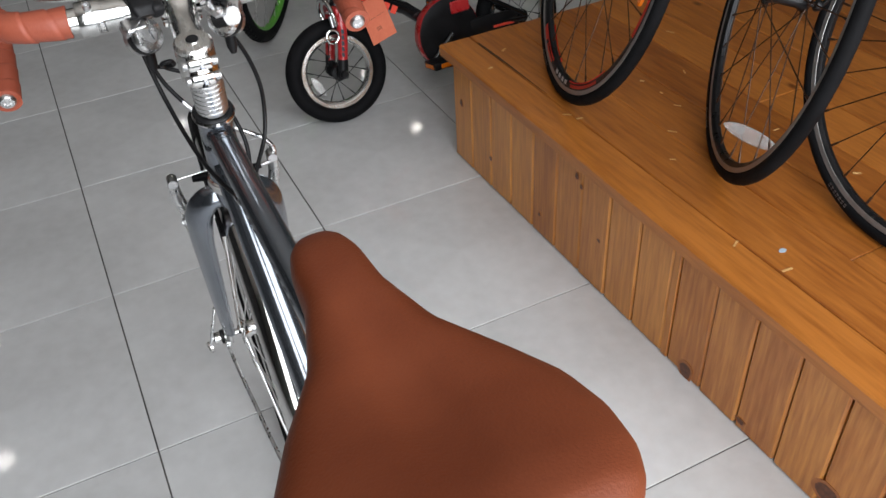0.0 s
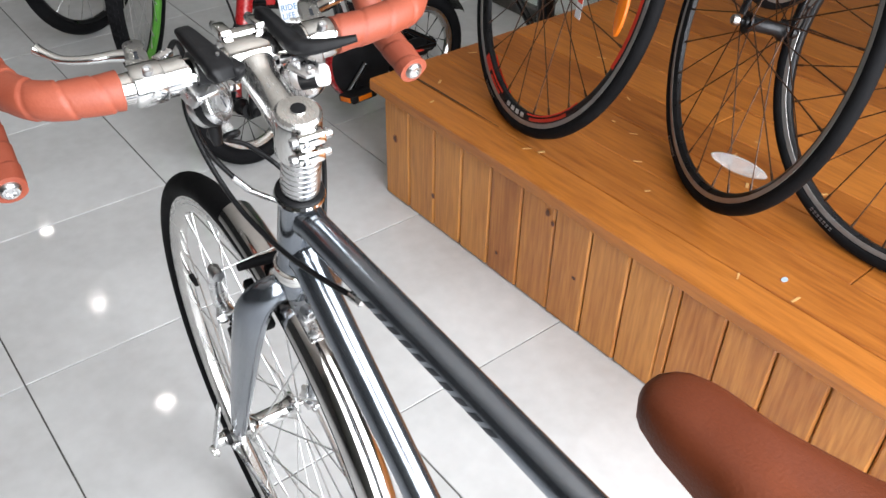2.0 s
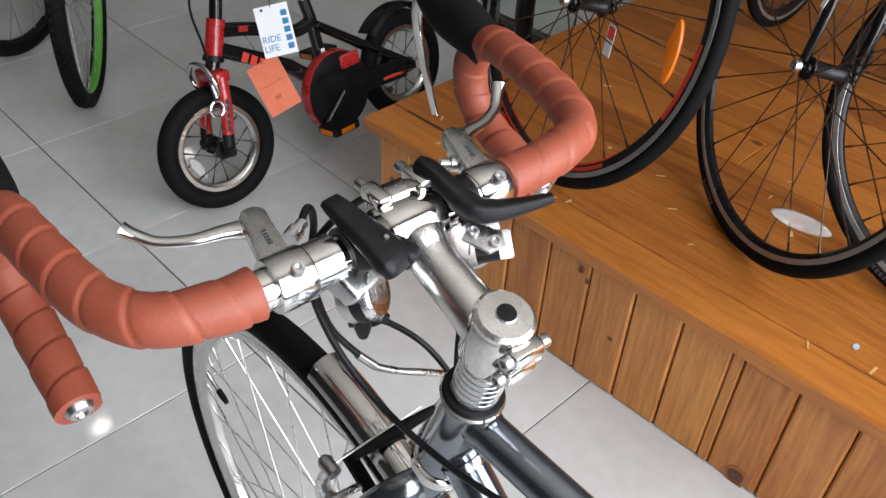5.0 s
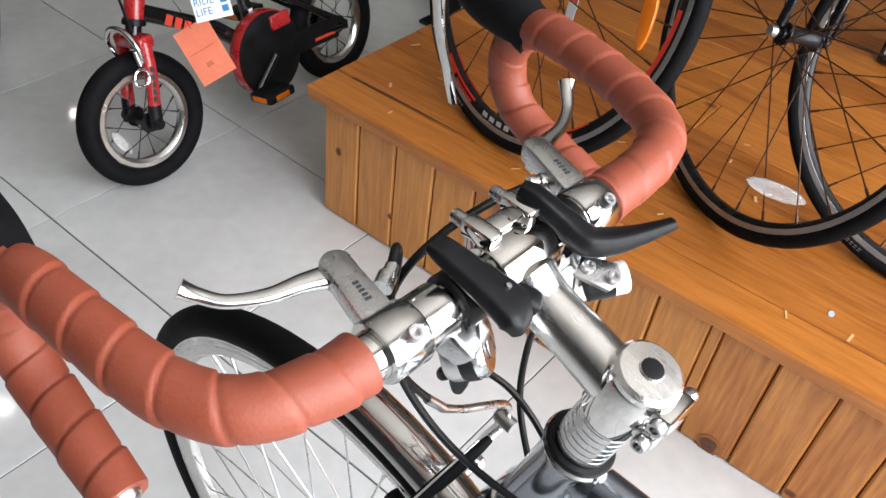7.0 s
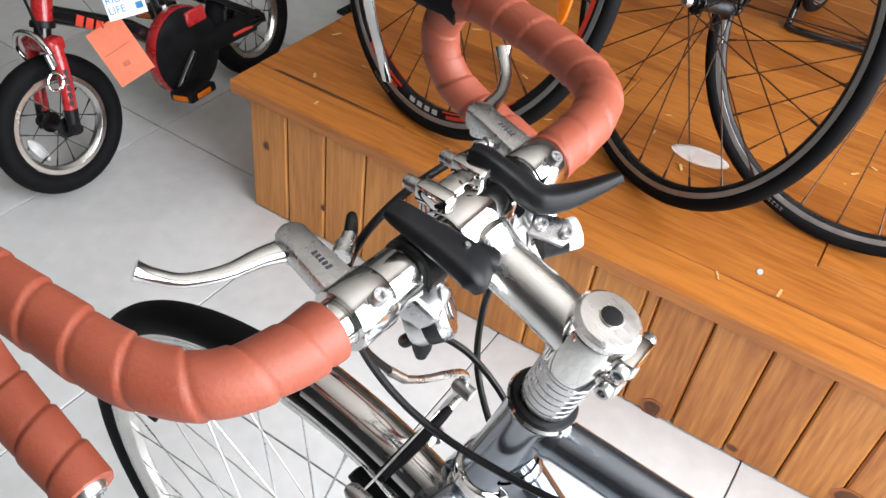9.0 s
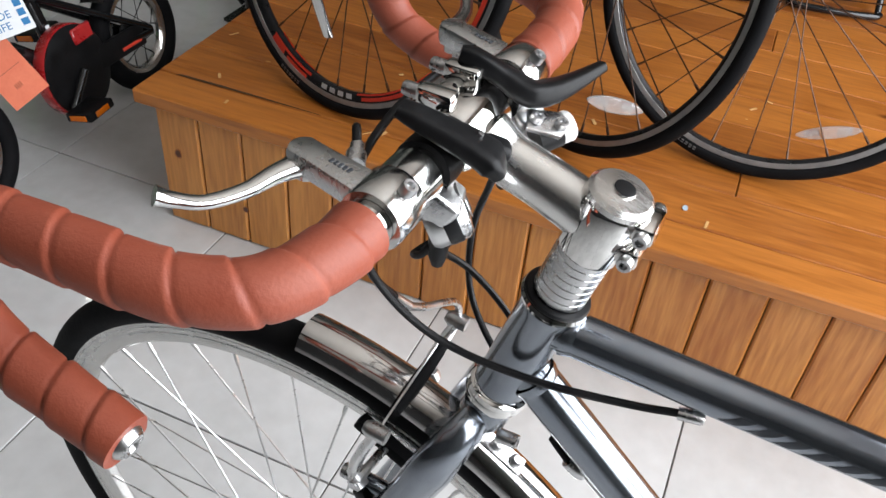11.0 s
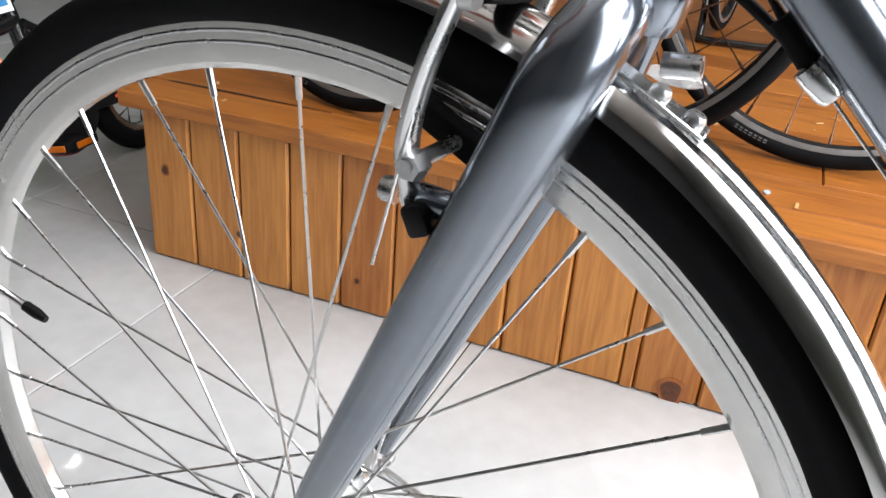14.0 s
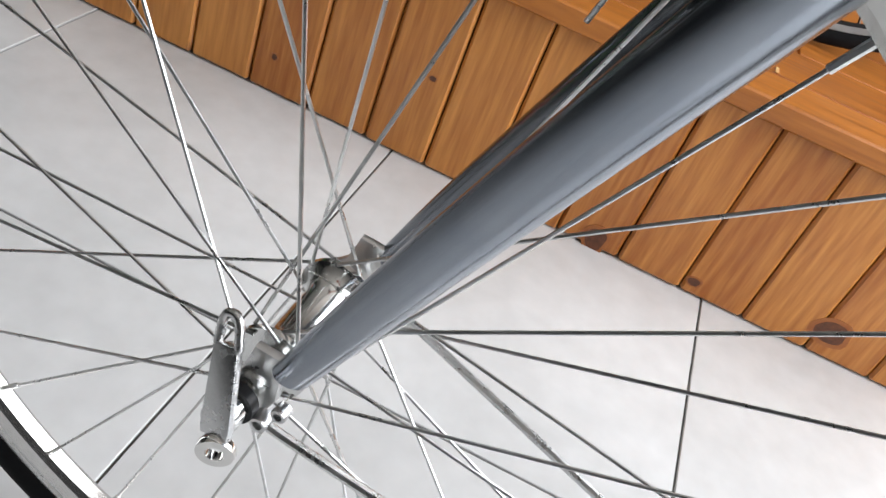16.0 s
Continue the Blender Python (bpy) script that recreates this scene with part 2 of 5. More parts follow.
def frame_of(at, axis, ref=(0, 0, 1)):
    """A pose at a place whose z axis points along axis."""
    z = Vector(axis).normalized()
    r = Vector(ref)
    if abs(z.dot(r)) > 0.95:
        r = Vector((0, 1, 0))
    x = r.cross(z).normalized()
    y = z.cross(x)
    m = Matrix((x, y, z)).transposed().to_4x4()
    m.translation = at
    return m


def lathe(bm, profile, m=None, segs=24, closed=False):
    """Turns a profile of (radius, height) round the z axis of m."""
    m = m or Matrix()
    rings = []
    for r, h in profile:
        if r < 1e-6:
            rings.append([bm.verts.new(m @ Vector((0, 0, h)))])
        else:
            rings.append([bm.verts.new(m @ Vector((r * math.cos(a), r * math.sin(a), h))) for a in (2 * math.pi * k / segs for k in range(segs))])
    pairs = list(zip(rings, rings[1:])) + ([(rings[-1], rings[0])] if closed else [])
    for a, b in pairs:
        for k in range(segs):
            q = [a[k % len(a)], a[(k + 1) % len(a)], b[(k + 1) % len(b)], b[k % len(b)]]
            u = list(dict.fromkeys(q))
            if len(u) > 2:
                bm.faces.new(u)
    return bm


def turned(profile, at=(0, 0, 0), axis=(0, 0, 1), segs=24, closed=False):
    return lathe(bmesh.new(), profile, frame_of(at, axis), segs, closed)


def block(bm, lo, hi, m=None, bevel=0.0, seg=1):
    """A box with bevelled edges between two corners."""
    r = bmesh.ops.create_cube(bm, size=1)
    for v in r["verts"]:
        v.co = Vector([(a + b) / 2 + c * (b - a) for a, b, c in zip(lo, hi, v.co)])
    if bevel:
        es = list({e for v in r["verts"] for e in v.link_edges})
        g = bmesh.ops.bevel(bm, geom=es, offset=bevel, segments=seg, affect="EDGES", profile=0.5)
        vs = list({v for f in g["faces"] for v in f.verts} | {v for v in r["verts"] if v.is_valid})
        vs = list({v for f in {f for w in vs for f in w.link_faces} for v in f.verts})
    else:
        vs = r["verts"]
    if m is not None:
        for v in vs:
            v.co = m @ v.co
    return bm


def boxed(lo, hi, m=None, bevel=0.0, seg=1):
    return block(bmesh.new(), lo, hi, m, bevel, seg)


def bolt(r, h, at, axis):
    """A cap screw with a socket."""
    return turned([(0, h * 0.55), (r * 0.5, h * 0.55), (r * 0.55, h), (r * 0.9, h), (r, h * 0.85), (r, 0), (0, 0)], at, axis, 12)


def plate(outline, depth, m=None, bevel=0.0):
    """A flat plate with the given outline in x and y, rounded edges."""
    bm = bmesh.new()
    vs = [bm.verts.new((x, y, -depth / 2)) for x, y in outline]
    f = bm.faces.new(vs)
    r = bmesh.ops.extrude_face_region(bm, geom=[f])
    for v in r["geom"]:
        if isinstance(v, bmesh.types.BMVert):
            v.co.z += depth
    if bevel:
        es = [e for e in bm.edges if abs(e.verts[0].co.z - e.verts[1].co.z) < 1e-7]
        bmesh.ops.bevel(bm, geom=es, offset=bevel, segments=2, affect="EDGES", profile=0.5)
    if m is not None:
        bm.transform(m)
    return bm


# ---- the room ----
def slab(name, lo, hi, material, label, category, kind="structure"):
    ob = new(name, mesh_of(name, boxed(lo, hi), material, False))
    return tagged(ob, label, category, kind=kind)


# out of view; its darkness is added for the reflections on the fork flanks
slab("wall_west", (-4.7, -2.7, 0), (-4.5, 8.5, 3.3), DARK_WALL, "unseen side wall, darkened so the tubes reflect it dark", "wall")
slab("wall_east", (4.6, -2.7, 0), (4.8, 8.5, 3.3), PLASTER, "plain side wall of the shop, darkened to cut fill light", "wall")
slab("wall_north", (-4.5, 8.3, 0), (4.6, 8.5, 3.3), PLASTER, "plain back wall of the shop, darkened to cut fill light", "wall")
ceiling = slab("ceiling", (-4.7, -2.7, 3.2), (4.8, 8.5, 3.3), CEILING, "plain painted shop ceiling with downlights", "ceiling")
# unseen shopfront round one opening: a lintel, and piers widened to block daylight
slab("wall_south_lintel", (-4.5, -2.7, 3.02), (4.6, -2.5, 3.2), PLASTER, "unseen lintel over the shopfront opening", "wall")
slab("wall_south_pier_west", (-4.7, -2.7, 0), (-1.25, -2.5, 3.02), PLASTER, "unseen pier beside the shopfront, widened to block daylight", "wall")
slab("wall_south_pier_east", (1.8, -2.7, 0), (4.8, -2.5, 3.02), PLASTER, "unseen pier beside the shopfront, widened to block daylight", "wall")
# ground out of view, light grey to bounce light onto chrome and floor
ground = slab("pavement", (-30, -40, -0.3), (30, -2.7, -0.05), PAVING, "unseen grey pavement outside, lightened to bounce light into the shop", "pavement")


def ceiling_lamp(x, y):
    lamp = root("ceiling_light", Matrix.Translation((x, y, 3.2)), "small round white ceiling downlight, switched on", "ceiling light", "downlights in the ceiling")
    part("frame", turned([(0.055, 0), (0.075, 0), (0.078, -0.008), (0.06, -0.014), (0.055, -0.01)], closed=True), WHITE_DECAL, lamp)
    part("diffuser", turned([(0, -0.004), (0.055, -0.004), (0.055, -0.001), (0, -0.001)]), LAMP, lamp, "glowing lamp face")


for lx in (-1.63, 0.43, 2.52):
    for ly in (2.85, 4.1, 5.3, 6.65):
        ceiling_lamp(lx, ly)


# ---- the display platform ----
PLAT = Matrix.Translation((0.4555, 0.137, 0)) @ pose(0, 0, 0, 0, 0, 0.8)
platform = root("display_platform", PLAT, "low varnished pine display platform standing on the tiled floor", "platform")
TOPZ = 0.318
part("base", boxed((0.02, -2.6, 0), (2.4, -0.02, TOPZ - 0.03)), DARK_GAP, platform, "dark hidden carcass", smooth=False)
rng = random.Random(5)


def plank_mesh(name, size, material, bevel=0.0022):
    """A board whose origin is at its middle, with eased edges."""
    return mesh_of(name, boxed([-s / 2 for s in size], [s / 2 for s in size], None, bevel), material, False)


def plank(me, at, parent, name="plank", m=None):
    ob = new(name, me)
    ob.parent = parent
    ob.matrix_basis = Matrix.Translation(at) @ (m or Matrix())
    return ob


front_board = plank_mesh("plank", (0.018, 0.0952, TOPZ - 0.036), PINE_FRONT, 0.0042)
narrow_board = plank_mesh("plank", (0.018, 0.0195, TOPZ - 0.036), PINE_FRONT)
yb = -0.006
i = 0
while yb > -2.52:
    narrow = i == 9
    w = 0.0205 if narrow else 0.0975
    plank(narrow_board if narrow else front_board, (0.009 + 0.0008 * rng.uniform(-1, 1), yb - w / 2, (TOPZ - 0.036) / 2 + 0.002), platform)
    yb -= w
    i += 1
end_board = plank_mesh("plank", (0.0962, 0.018, TOPZ - 0.036), PINE_FRONT)
for k in range(24):
    plank(end_board, (0.068 + 0.0975 * k, -0.012, (TOPZ - 0.036) / 2 + 0.002), platform)
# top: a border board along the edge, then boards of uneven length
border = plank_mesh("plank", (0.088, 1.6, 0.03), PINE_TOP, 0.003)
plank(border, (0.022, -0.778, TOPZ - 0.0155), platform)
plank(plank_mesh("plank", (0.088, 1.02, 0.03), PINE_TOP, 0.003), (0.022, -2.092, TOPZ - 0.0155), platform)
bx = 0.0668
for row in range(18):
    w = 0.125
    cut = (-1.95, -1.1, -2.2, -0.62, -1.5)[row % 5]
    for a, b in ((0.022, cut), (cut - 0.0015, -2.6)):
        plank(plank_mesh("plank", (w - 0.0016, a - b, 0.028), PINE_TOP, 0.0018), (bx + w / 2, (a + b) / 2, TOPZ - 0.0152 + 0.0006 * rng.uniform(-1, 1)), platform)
    bx += w
# scuffs, a screw plug and specks of filler on the boards
speck_mat = vary(shader("wood_filler", (0.72, 0.48, 0.2), 0.6), 60, (0.5, 0.26, 0.09), (0.7, 0.44, 0.18))
bs = bmesh.new()
for k in range(26):
    sx, sy = rng.uniform(-0.01, 0.6), rng.uniform(-1.7, -0.02)
    a = rng.uniform(0, 3.1)
    l, wd = rng.uniform(0.002, 0.011), rng.uniform(0.0012, 0.003)
    block(bs, (-l, -wd, 0), (l, wd, 0.0007), Matrix.Translation((sx, sy, TOPZ + 0.0002)) @ Matrix.Rotation(a, 4, "Z"))
specks = part("filler_speck", bs, speck_mat, platform, "pale specks of filler and scuffs", smooth=False)
tagged(specks, kind="stuff")


# ---- helpers for wheels ----
def spoke_mesh(length, r, material):
    """A straight spoke along z with a nipple at its far end."""
    return mesh_of("spoke", turned([(0, 0), (r, 0.0), (r, length - 0.016), (r * 1.75, length - 0.0155), (r * 1.9, length), (0, length)], segs=6), material)


def wheel(parent, name, m, R, rim_out, rim_in, rim_w, tyre_r, n, hub_half, flange, spoke_r, mats, phase=0.0, crosses=True, track=True, label=""):
    """A spoked wheel whose axle is the x axis of m: hub > tyre, rim, spokes. Returns the hub."""
    rim_mat, tyre_mat, spoke_mat, hub_mat = mats
    ax = (1, 0, 0)
    hh = hub_half
    hub = part(name, turned([(0, -hh - 0.012), (0.005, -hh - 0.012), (0.005, -hh - 0.004), (0.009, -hh - 0.004), (0.0105, -hh), (flange, -hh), (flange, -hh + 0.0032),
                             (0.016, -hh + 0.007), (0.0125, -hh + 0.016), (0.0125, hh - 0.016), (0.016, hh - 0.007), (flange, hh - 0.0032), (flange, hh),
                             (0.0105, hh), (0.009, hh + 0.004), (0.005, hh + 0.004), (0.005, hh + 0.012), (0, hh + 0.012)], axis=ax, segs=28), hub_mat, parent, label, m)
    w = rim_w / 2
    part("rim", turned([(rim_in, -w * 0.45), (rim_in + 0.004, -w * 0.8), (rim_in + (rim_out - rim_in) * 0.45, -w), (rim_out, -w), (rim_out - 0.002, -w + 0.002), (rim_out - 0.008, -w * 0.6),
                        (rim_out - 0.008, w * 0.6), (rim_out - 0.002, w - 0.002), (rim_out, w), (rim_in + (rim_out - rim_in) * 0.45, w), (rim_in + 0.004, w * 0.8), (rim_in, w * 0.45)],
                       axis=ax, segs=96, closed=True), rim_mat, hub, split=28)
    if track:
        for sx in (-1, 1):
            part("brake_track", turned([(rim_out - 0.011, sx * (w + 0.0002)), (rim_out - 0.0105, sx * (w + 0.0008)), (rim_out - 0.002, sx * (w + 0.0008)), (rim_out - 0.0015, sx * (w + 0.0002))],
                                       axis=ax, segs=96, closed=True), BRAKE_TRACK, hub)
    ty = R - tyre_r
    prof = []
    for k in range(17):
        a = radians(-150 + 300 * k / 16)
        prof.append((ty + tyre_r * math.cos(a), tyre_r * 1.02 * math.sin(a)))
    part("tyre", turned(prof, axis=ax, segs=112, closed=True), tyre_mat, hub)
    L = None
    for k in range(n):
        a = phase + 2 * math.pi * k / n
        sx = 1 if k % 2 else -1
        lead = -sx if (k // 2) % 2 else sx
        fa = a + (lead * radians(66 if n > 24 else 55) if crosses else 0)
        p0 = Vector((sx * (hh - 0.001 + (0.0022 if lead > 0 else -0.0022)), (flange - 0.003) * math.cos(fa), (flange - 0.003) * math.sin(fa)))
        p1 = Vector((sx * 0.0015, rim_in * math.cos(a), rim_in * math.sin(a)))
        if L is None:
            L = (p1 - p0).length
            sm = spoke_mesh(L, spoke_r, spoke_mat)
        s = new("spoke", sm)
        s.parent = hub
        s.matrix_basis = frame_of(p0, p1 - p0)
    return hub


# knots in the front boards, a dried crack by the corner and a chalk dab
knot_mat = vary(shader("pine_knot", (0.10, 0.03, 0.012), 0.4), 90, (0.05, 0.014, 0.006), (0.17, 0.055, 0.02))
ring_mat = vary(shader("pine_knot_ring", (0.32, 0.10, 0.022), 0.4), 60, (0.26, 0.075, 0.016), (0.38, 0.13, 0.03))
for ky, kz, kw, kh in ((-0.962, 0.017, 0.015, 0.020), (-1.113, 0.024, 0.009, 0.007), (-1.31, 0.046, 0.022, 0.020), (-0.587, 0.232, 0.004, 0.006), (-0.05, 0.178, 0.006, 0.009), (-0.57, 0.25, 0.005, 0.008), (-0.66, 0.137, 0.005, 0.004), (-0.43, 0.06, 0.004, 0.005), (-0.20, 0.09, 0.005, 0.006), (-1.52, 0.13, 0.010, 0.012)):
    out = [(kw * (1 + 0.12 * math.sin(3 * a + ky * 40)) * math.cos(a), kh * (1 + 0.1 * math.cos(2 * a)) * math.sin(a)) for a in np.linspace(0, 2 * math.pi, 19)[:-1]]
    face = Matrix.Translation((-0.0003, ky, kz)) @ pose(0, 0, 0, 90, 0, -90)
    kn = part("knot", plate([(1.35 * x, 1.35 * y) for x, y in out], 0.0010, face), ring_mat, platform, "reddish ring of a knot", smooth=False)
    part("knot_heart", plate(out, 0.0016, face), knot_mat, kn, "dark heart of a knot", smooth=False)
part("crack", plate([(0.064, -0.02), (0.0685, -0.03), (0.071, -0.12), (0.0705, -0.22), (0.069, -0.34), (0.0675, -0.22), (0.066, -0.12)], 0.0012, Matrix.Translation((0, 0, TOPZ + 0.0002))), DARK_GAP, platform, "dark drying crack between boards", smooth=False)
part("chalk_dab", plate([(0.006 * math.cos(a) * 1.3, 0.005 * math.sin(a)) for a in np.linspace(0, 2 * math.pi, 12)[:-1]], 0.001, Matrix.Translation((0.11, -1.025, TOPZ + 0.0006))), vary(shader("chalk", (0.4, 0.48, 0.56), 0.8), 50, (0.33, 0.4, 0.48), (0.46, 0.53, 0.6)), platform, "blue-grey chalk dab", smooth=False)


# ---- the silver-blue road bicycle ----
X0, Y0 = -0.281, -0.817
bike = root("road_bicycle", Matrix.Translation((X0, Y0, 0.019)) @ pose(0, 0, 0, 0, -1.2, 0), "smoky blue chrome road bicycle with terracotta bar tape on tiles", "bicycle")
WSTEER = pose(0, 0, 0, 0, 0, -4.2)
BSTEER = pose(0, 0, 0, 0, 0, -5.0)


def axis_at(z):
    """Where the steering axis passes at a height."""
    return Vector((0, 0.003 - 0.26 * (z - 0.70), z))


AX = (axis_at(1.0) - axis_at(0.0)).normalized()
HUB = Vector((0, 0.169, 0.330))

# front wheel
fw = wheel(bike, "front_wheel", WSTEER @ Matrix.Translation(HUB), 0.349, 0.3225, 0.2945, 0.021, 0.0165, 32, 0.034, 0.0215, 0.00105,
           (RIM_ALLOY, RUBBER, SPOKE_STEEL, POLISHED), radians(54.3), track=False, label="silver alloy hub of the front wheel")
part("rim_groove", turned([(0.3085, -0.0104), (0.3093, -0.0109), (0.3103, -0.0109), (0.311, -0.0104)], axis=(1, 0, 0), segs=96, closed=True), SATIN, fw)
part("rim_groove", turned([(0.3145, -0.0104), (0.3153, -0.0109), (0.3163, -0.0109), (0.317, -0.0104)], axis=(1, 0, 0), segs=96, closed=True), SATIN, fw)
va = radians(14.0)
vd = Vector((0, math.cos(va), math.sin(va)))
valve = part("valve", turned([(0, 0), (0.0028, 0), (0.0028, -0.022), (0.0032, -0.022), (0.0032, -0.024), (0, -0.024)], vd * 0.296, vd, 10), POLISHED, fw)
part("valve_cap", turned([(0, -0.0245), (0.0042, -0.0245), (0.0042, -0.037), (0.0028, -0.046), (0, -0.046)], vd * 0.296, vd, 10), BLACK_PLASTIC, valve, "black plastic valve cap")

# quick release
skew = part("quick_release", turned([(0, -0.078), (0.0085, -0.078), (0.0095, -0.074), (0.0095, -0.058), (0.007, -0.055), (0, -0.055)], HUB, (1, 0, 0), 18), POLISHED, bike, "polished quick-release skewer", WSTEER)
la = Vector((0.022, 0.016, 0.055)).normalized()
ln = Vector((-1, 0.25, 0.35))
ln = (ln - la * ln.dot(la)).normalized()
lever_m = Matrix((la, ln.cross(la), ln)).transposed().to_4x4()
lever_m.translation = (-0.0735, 0.172, 0.352)
out = [(-0.027, -0.0076), (-0.023, -0.0086), (0.018, -0.0070), (0.018, 0.0070), (-0.023, 0.0086), (-0.027, 0.0076)]
qlever = part("lever", plate(out, 0.0045, lever_m, 0.0012), SATIN, skew, "brushed folding lever with an open loop at its end")
loop = [(0.016, -0.0056), (0.023, -0.0054), (0.0285, -0.0046), (0.0318, -0.0022), (0.0318, 0.0022), (0.0285, 0.0046), (0.023, 0.0054), (0.016, 0.0056), (0.0148, 0.0)]
part("loop", tube(smooth_line([lever_m @ Vector((x, y, 0)) for x, y in loop], 4, True), 0.0023, 10, closed=True), SATIN, qlever)
part("spacer", turned([(0.006, -0.066), (0.0115, -0.066), (0.0115, -0.060), (0.006, -0.060)], HUB, (1, 0, 0), 20, True), BLACK_PLASTIC, skew, "black plastic spacer ring")
part("ring_nut", turned([(0.0045, 0), (0.009, 0), (0.0095, 0.002), (0.009, 0.005), (0.0045, 0.005)], HUB + Vector((-0.083, -0.006, -0.008)), (-1, -0.35, 0), 18, True), CHROME, skew)
part("skewer_nut", turned([(0, 0.055), (0.008, 0.055), (0.0095, 0.058), (0.0095, 0.068), (0.006, 0.073), (0, 0.073)], HUB, (1, 0, 0), 12), BOLT, skew)

# fork: crown and two flattened blades, dropouts
crown_top = axis_at(0.702)
fork = part("fork", turned([(0, -0.024), (0.0165, -0.024), (0.0185, -0.018), (0.0185, 0.0), (0.0165, 0.004), (0, 0.004)], crown_top, AX, 24), PAINT, bike, "painted fork crown", WSTEER)
for sx in (-1, 1):
    pts = smooth_line([(sx * 0.004, crown_top.y + 0.004, 0.689), (sx * 0.026, crown_top.y + 0.008, 0.686), (sx * 0.0415, 0.021, 0.664), (sx * 0.0475, 0.039, 0.617), (sx * 0.0495, 0.085, 0.510),
                       (sx * 0.051, 0.126, 0.412), (sx * 0.0515, 0.150, 0.352)], 7)
    n = len(pts)
    rad = [0.0125 + 0.0065 * min(1, i / 16) if i < 16 else 0.019 - 0.0090 * ((i - 16) / (n - 17)) ** 1.2 for i in range(n)]
    part("fork_blade", tube(pts, rad, 32, flat=0.68, up=(1, 0, 0)), PAINT, fork)
    drop = [(-0.012, 0.03), (0.004, 0.03), (0.008, 0.012), (0.016, 0.004), (0.016, -0.006), (0.006, -0.011), (-0.008, -0.010), (-0.013, 0.002)]
    part("dropout", plate(drop, 0.0055, Matrix.Translation(HUB + Vector((sx * 0.0515, -0.003, 0))) @ pose(0, 0, 0, 90, 0, 90), 0.0012), SATIN, fork, "bare metal dropout")
    part("eyelet_bolt", bolt(0.0048, 0.008, HUB + Vector((sx * 0.055, -0.014, -0.008)), (sx, 0, 0)), BOLT, fork)
    part("eyelet_bolt", bolt(0.0042, 0.007, HUB + Vector((sx * 0.055, -0.022, 0.004)), (sx, 0, 0)), BOLT, fork)

# headset, head tube
part("lower_headset", turned([(0.0165, -0.007), (0.0215, -0.007), (0.0225, -0.004), (0.0212, -0.0005), (0.0228, 0.002), (0.0222, 0.006), (0.0195, 0.008), (0.0165, 0.008)], axis_at(0.714), AX, 32, True), CHROME, bike, "polished lower headset cup")
part("head_tube", turned([(0.0165, 0.0), (0.0195, 0.0), (0.0195, 0.004), (0.0187, 0.008), (0.0187, 0.082), (0.0195, 0.086), (0.0195, 0.0902), (0.0165, 0.0902)], axis_at(0.7215), AX, 32, True), PAINT, bike)
part("upper_headset", turned([(0.0165, 0), (0.0218, 0), (0.0228, 0.003), (0.0218, 0.0055), (0.0165, 0.0055)], axis_at(0.8105), AX, 32, True), CHROME, bike, "polished upper headset cup")
part("headset_seal", turned([(0.0165, 0.0055), (0.0212, 0.0055), (0.0216, 0.0066), (0.0205, 0.0080), (0.0165, 0.0084)], axis_at(0.8105), AX, 32, True), BLACK_PLASTIC, bike, "black rubber headset seal")
prof = [(0.0145, 0.0)]
for k in range(7):
    h = 0.0002 + k * 0.0059
    prof += [(0.0168, h), (0.0171, h + 0.0004), (0.0171, h + 0.0053), (0.0168, h + 0.0057)]
prof += [(0.0171, 0.0445), (0.0145, 0.0445)]
part("headset_spacer", turned(prof, axis_at(0.8195), AX, 28, True), SATIN, bike, "stack of grooved silver spacers", split=12)

# stem
SC = axis_at(0.882)
stem = part("stem", turned([(0.0145, -0.0205), (0.0182, -0.0205), (0.0192, -0.018), (0.0192, 0.0165), (0.018, 0.019), (0.0145, 0.019)], SC, AX, 28, True), CHROME, bike, "polished alloy handlebar stem", BSTEER)
BAR = Vector((0, 0.0435, 0.912))
part("extension", tube(smooth_line([SC + Vector((0, 0.010, 0.002)), SC + Vector((0, 0.035, 0.011)), SC + Vector((0, 0.06, 0.0185)), BAR + Vector((0, -0.012, -0.003))], 5), [0.0165, 0.0162, 0.016, 0.016, 0.0158, 0.0156, 0.0156, 0.0155, 0.0155, 0.0155, 0.0155, 0.0157, 0.016, 0.0166, 0.0172, 0.0175], 20), BRUSHED, stem)
part("clamp", turned([(0.013, -0.021), (0.0178, -0.021), (0.019, -0.0195), (0.019, 0.0195), (0.0178, 0.021), (0.013, 0.021)], BAR, (1, 0, 0), 26, True), CHROME, stem)
part("faceplate", boxed((-0.0205, 0.006, -0.0215), (0.0205, 0.0195, 0.0215), Matrix.Translation(BAR), 0.004, 2), CHROME, stem)
for sx in (-1, 1):
    for sz in (-1, 1):
        part("clamp_lug", boxed((-0.0052, -0.004, -0.006), (0.0052, 0.018, 0.006), Matrix.Translation(BAR + Vector((sx * 0.0155, 0.004, sz * 0.0215))), 0.0025, 2), CHROME, stem)
        part("clamp_bolt", bolt(0.0043, 0.010, BAR + Vector((sx * 0.0155, 0.021, sz * 0.0215)), (0, 1, 0)), BOLT, stem)
part("top_cap", turned([(0, 0.0265), (0.0065, 0.0268), (0.0068, 0.0255), (0.0165, 0.0248), (0.019, 0.0225), (0.0192, 0.0192), (0, 0.0192)], SC, AX, 28), BRUSHED, stem, "brushed round top cap", split=14)
part("cap_bolt", turned([(0, 0.0266), (0.0052, 0.0274), (0.0062, 0.0270), (0.0062, 0.0250), (0, 0.0250)], SC, AX, 18), BLACK_PLASTIC, stem, "black bolt in the top cap")
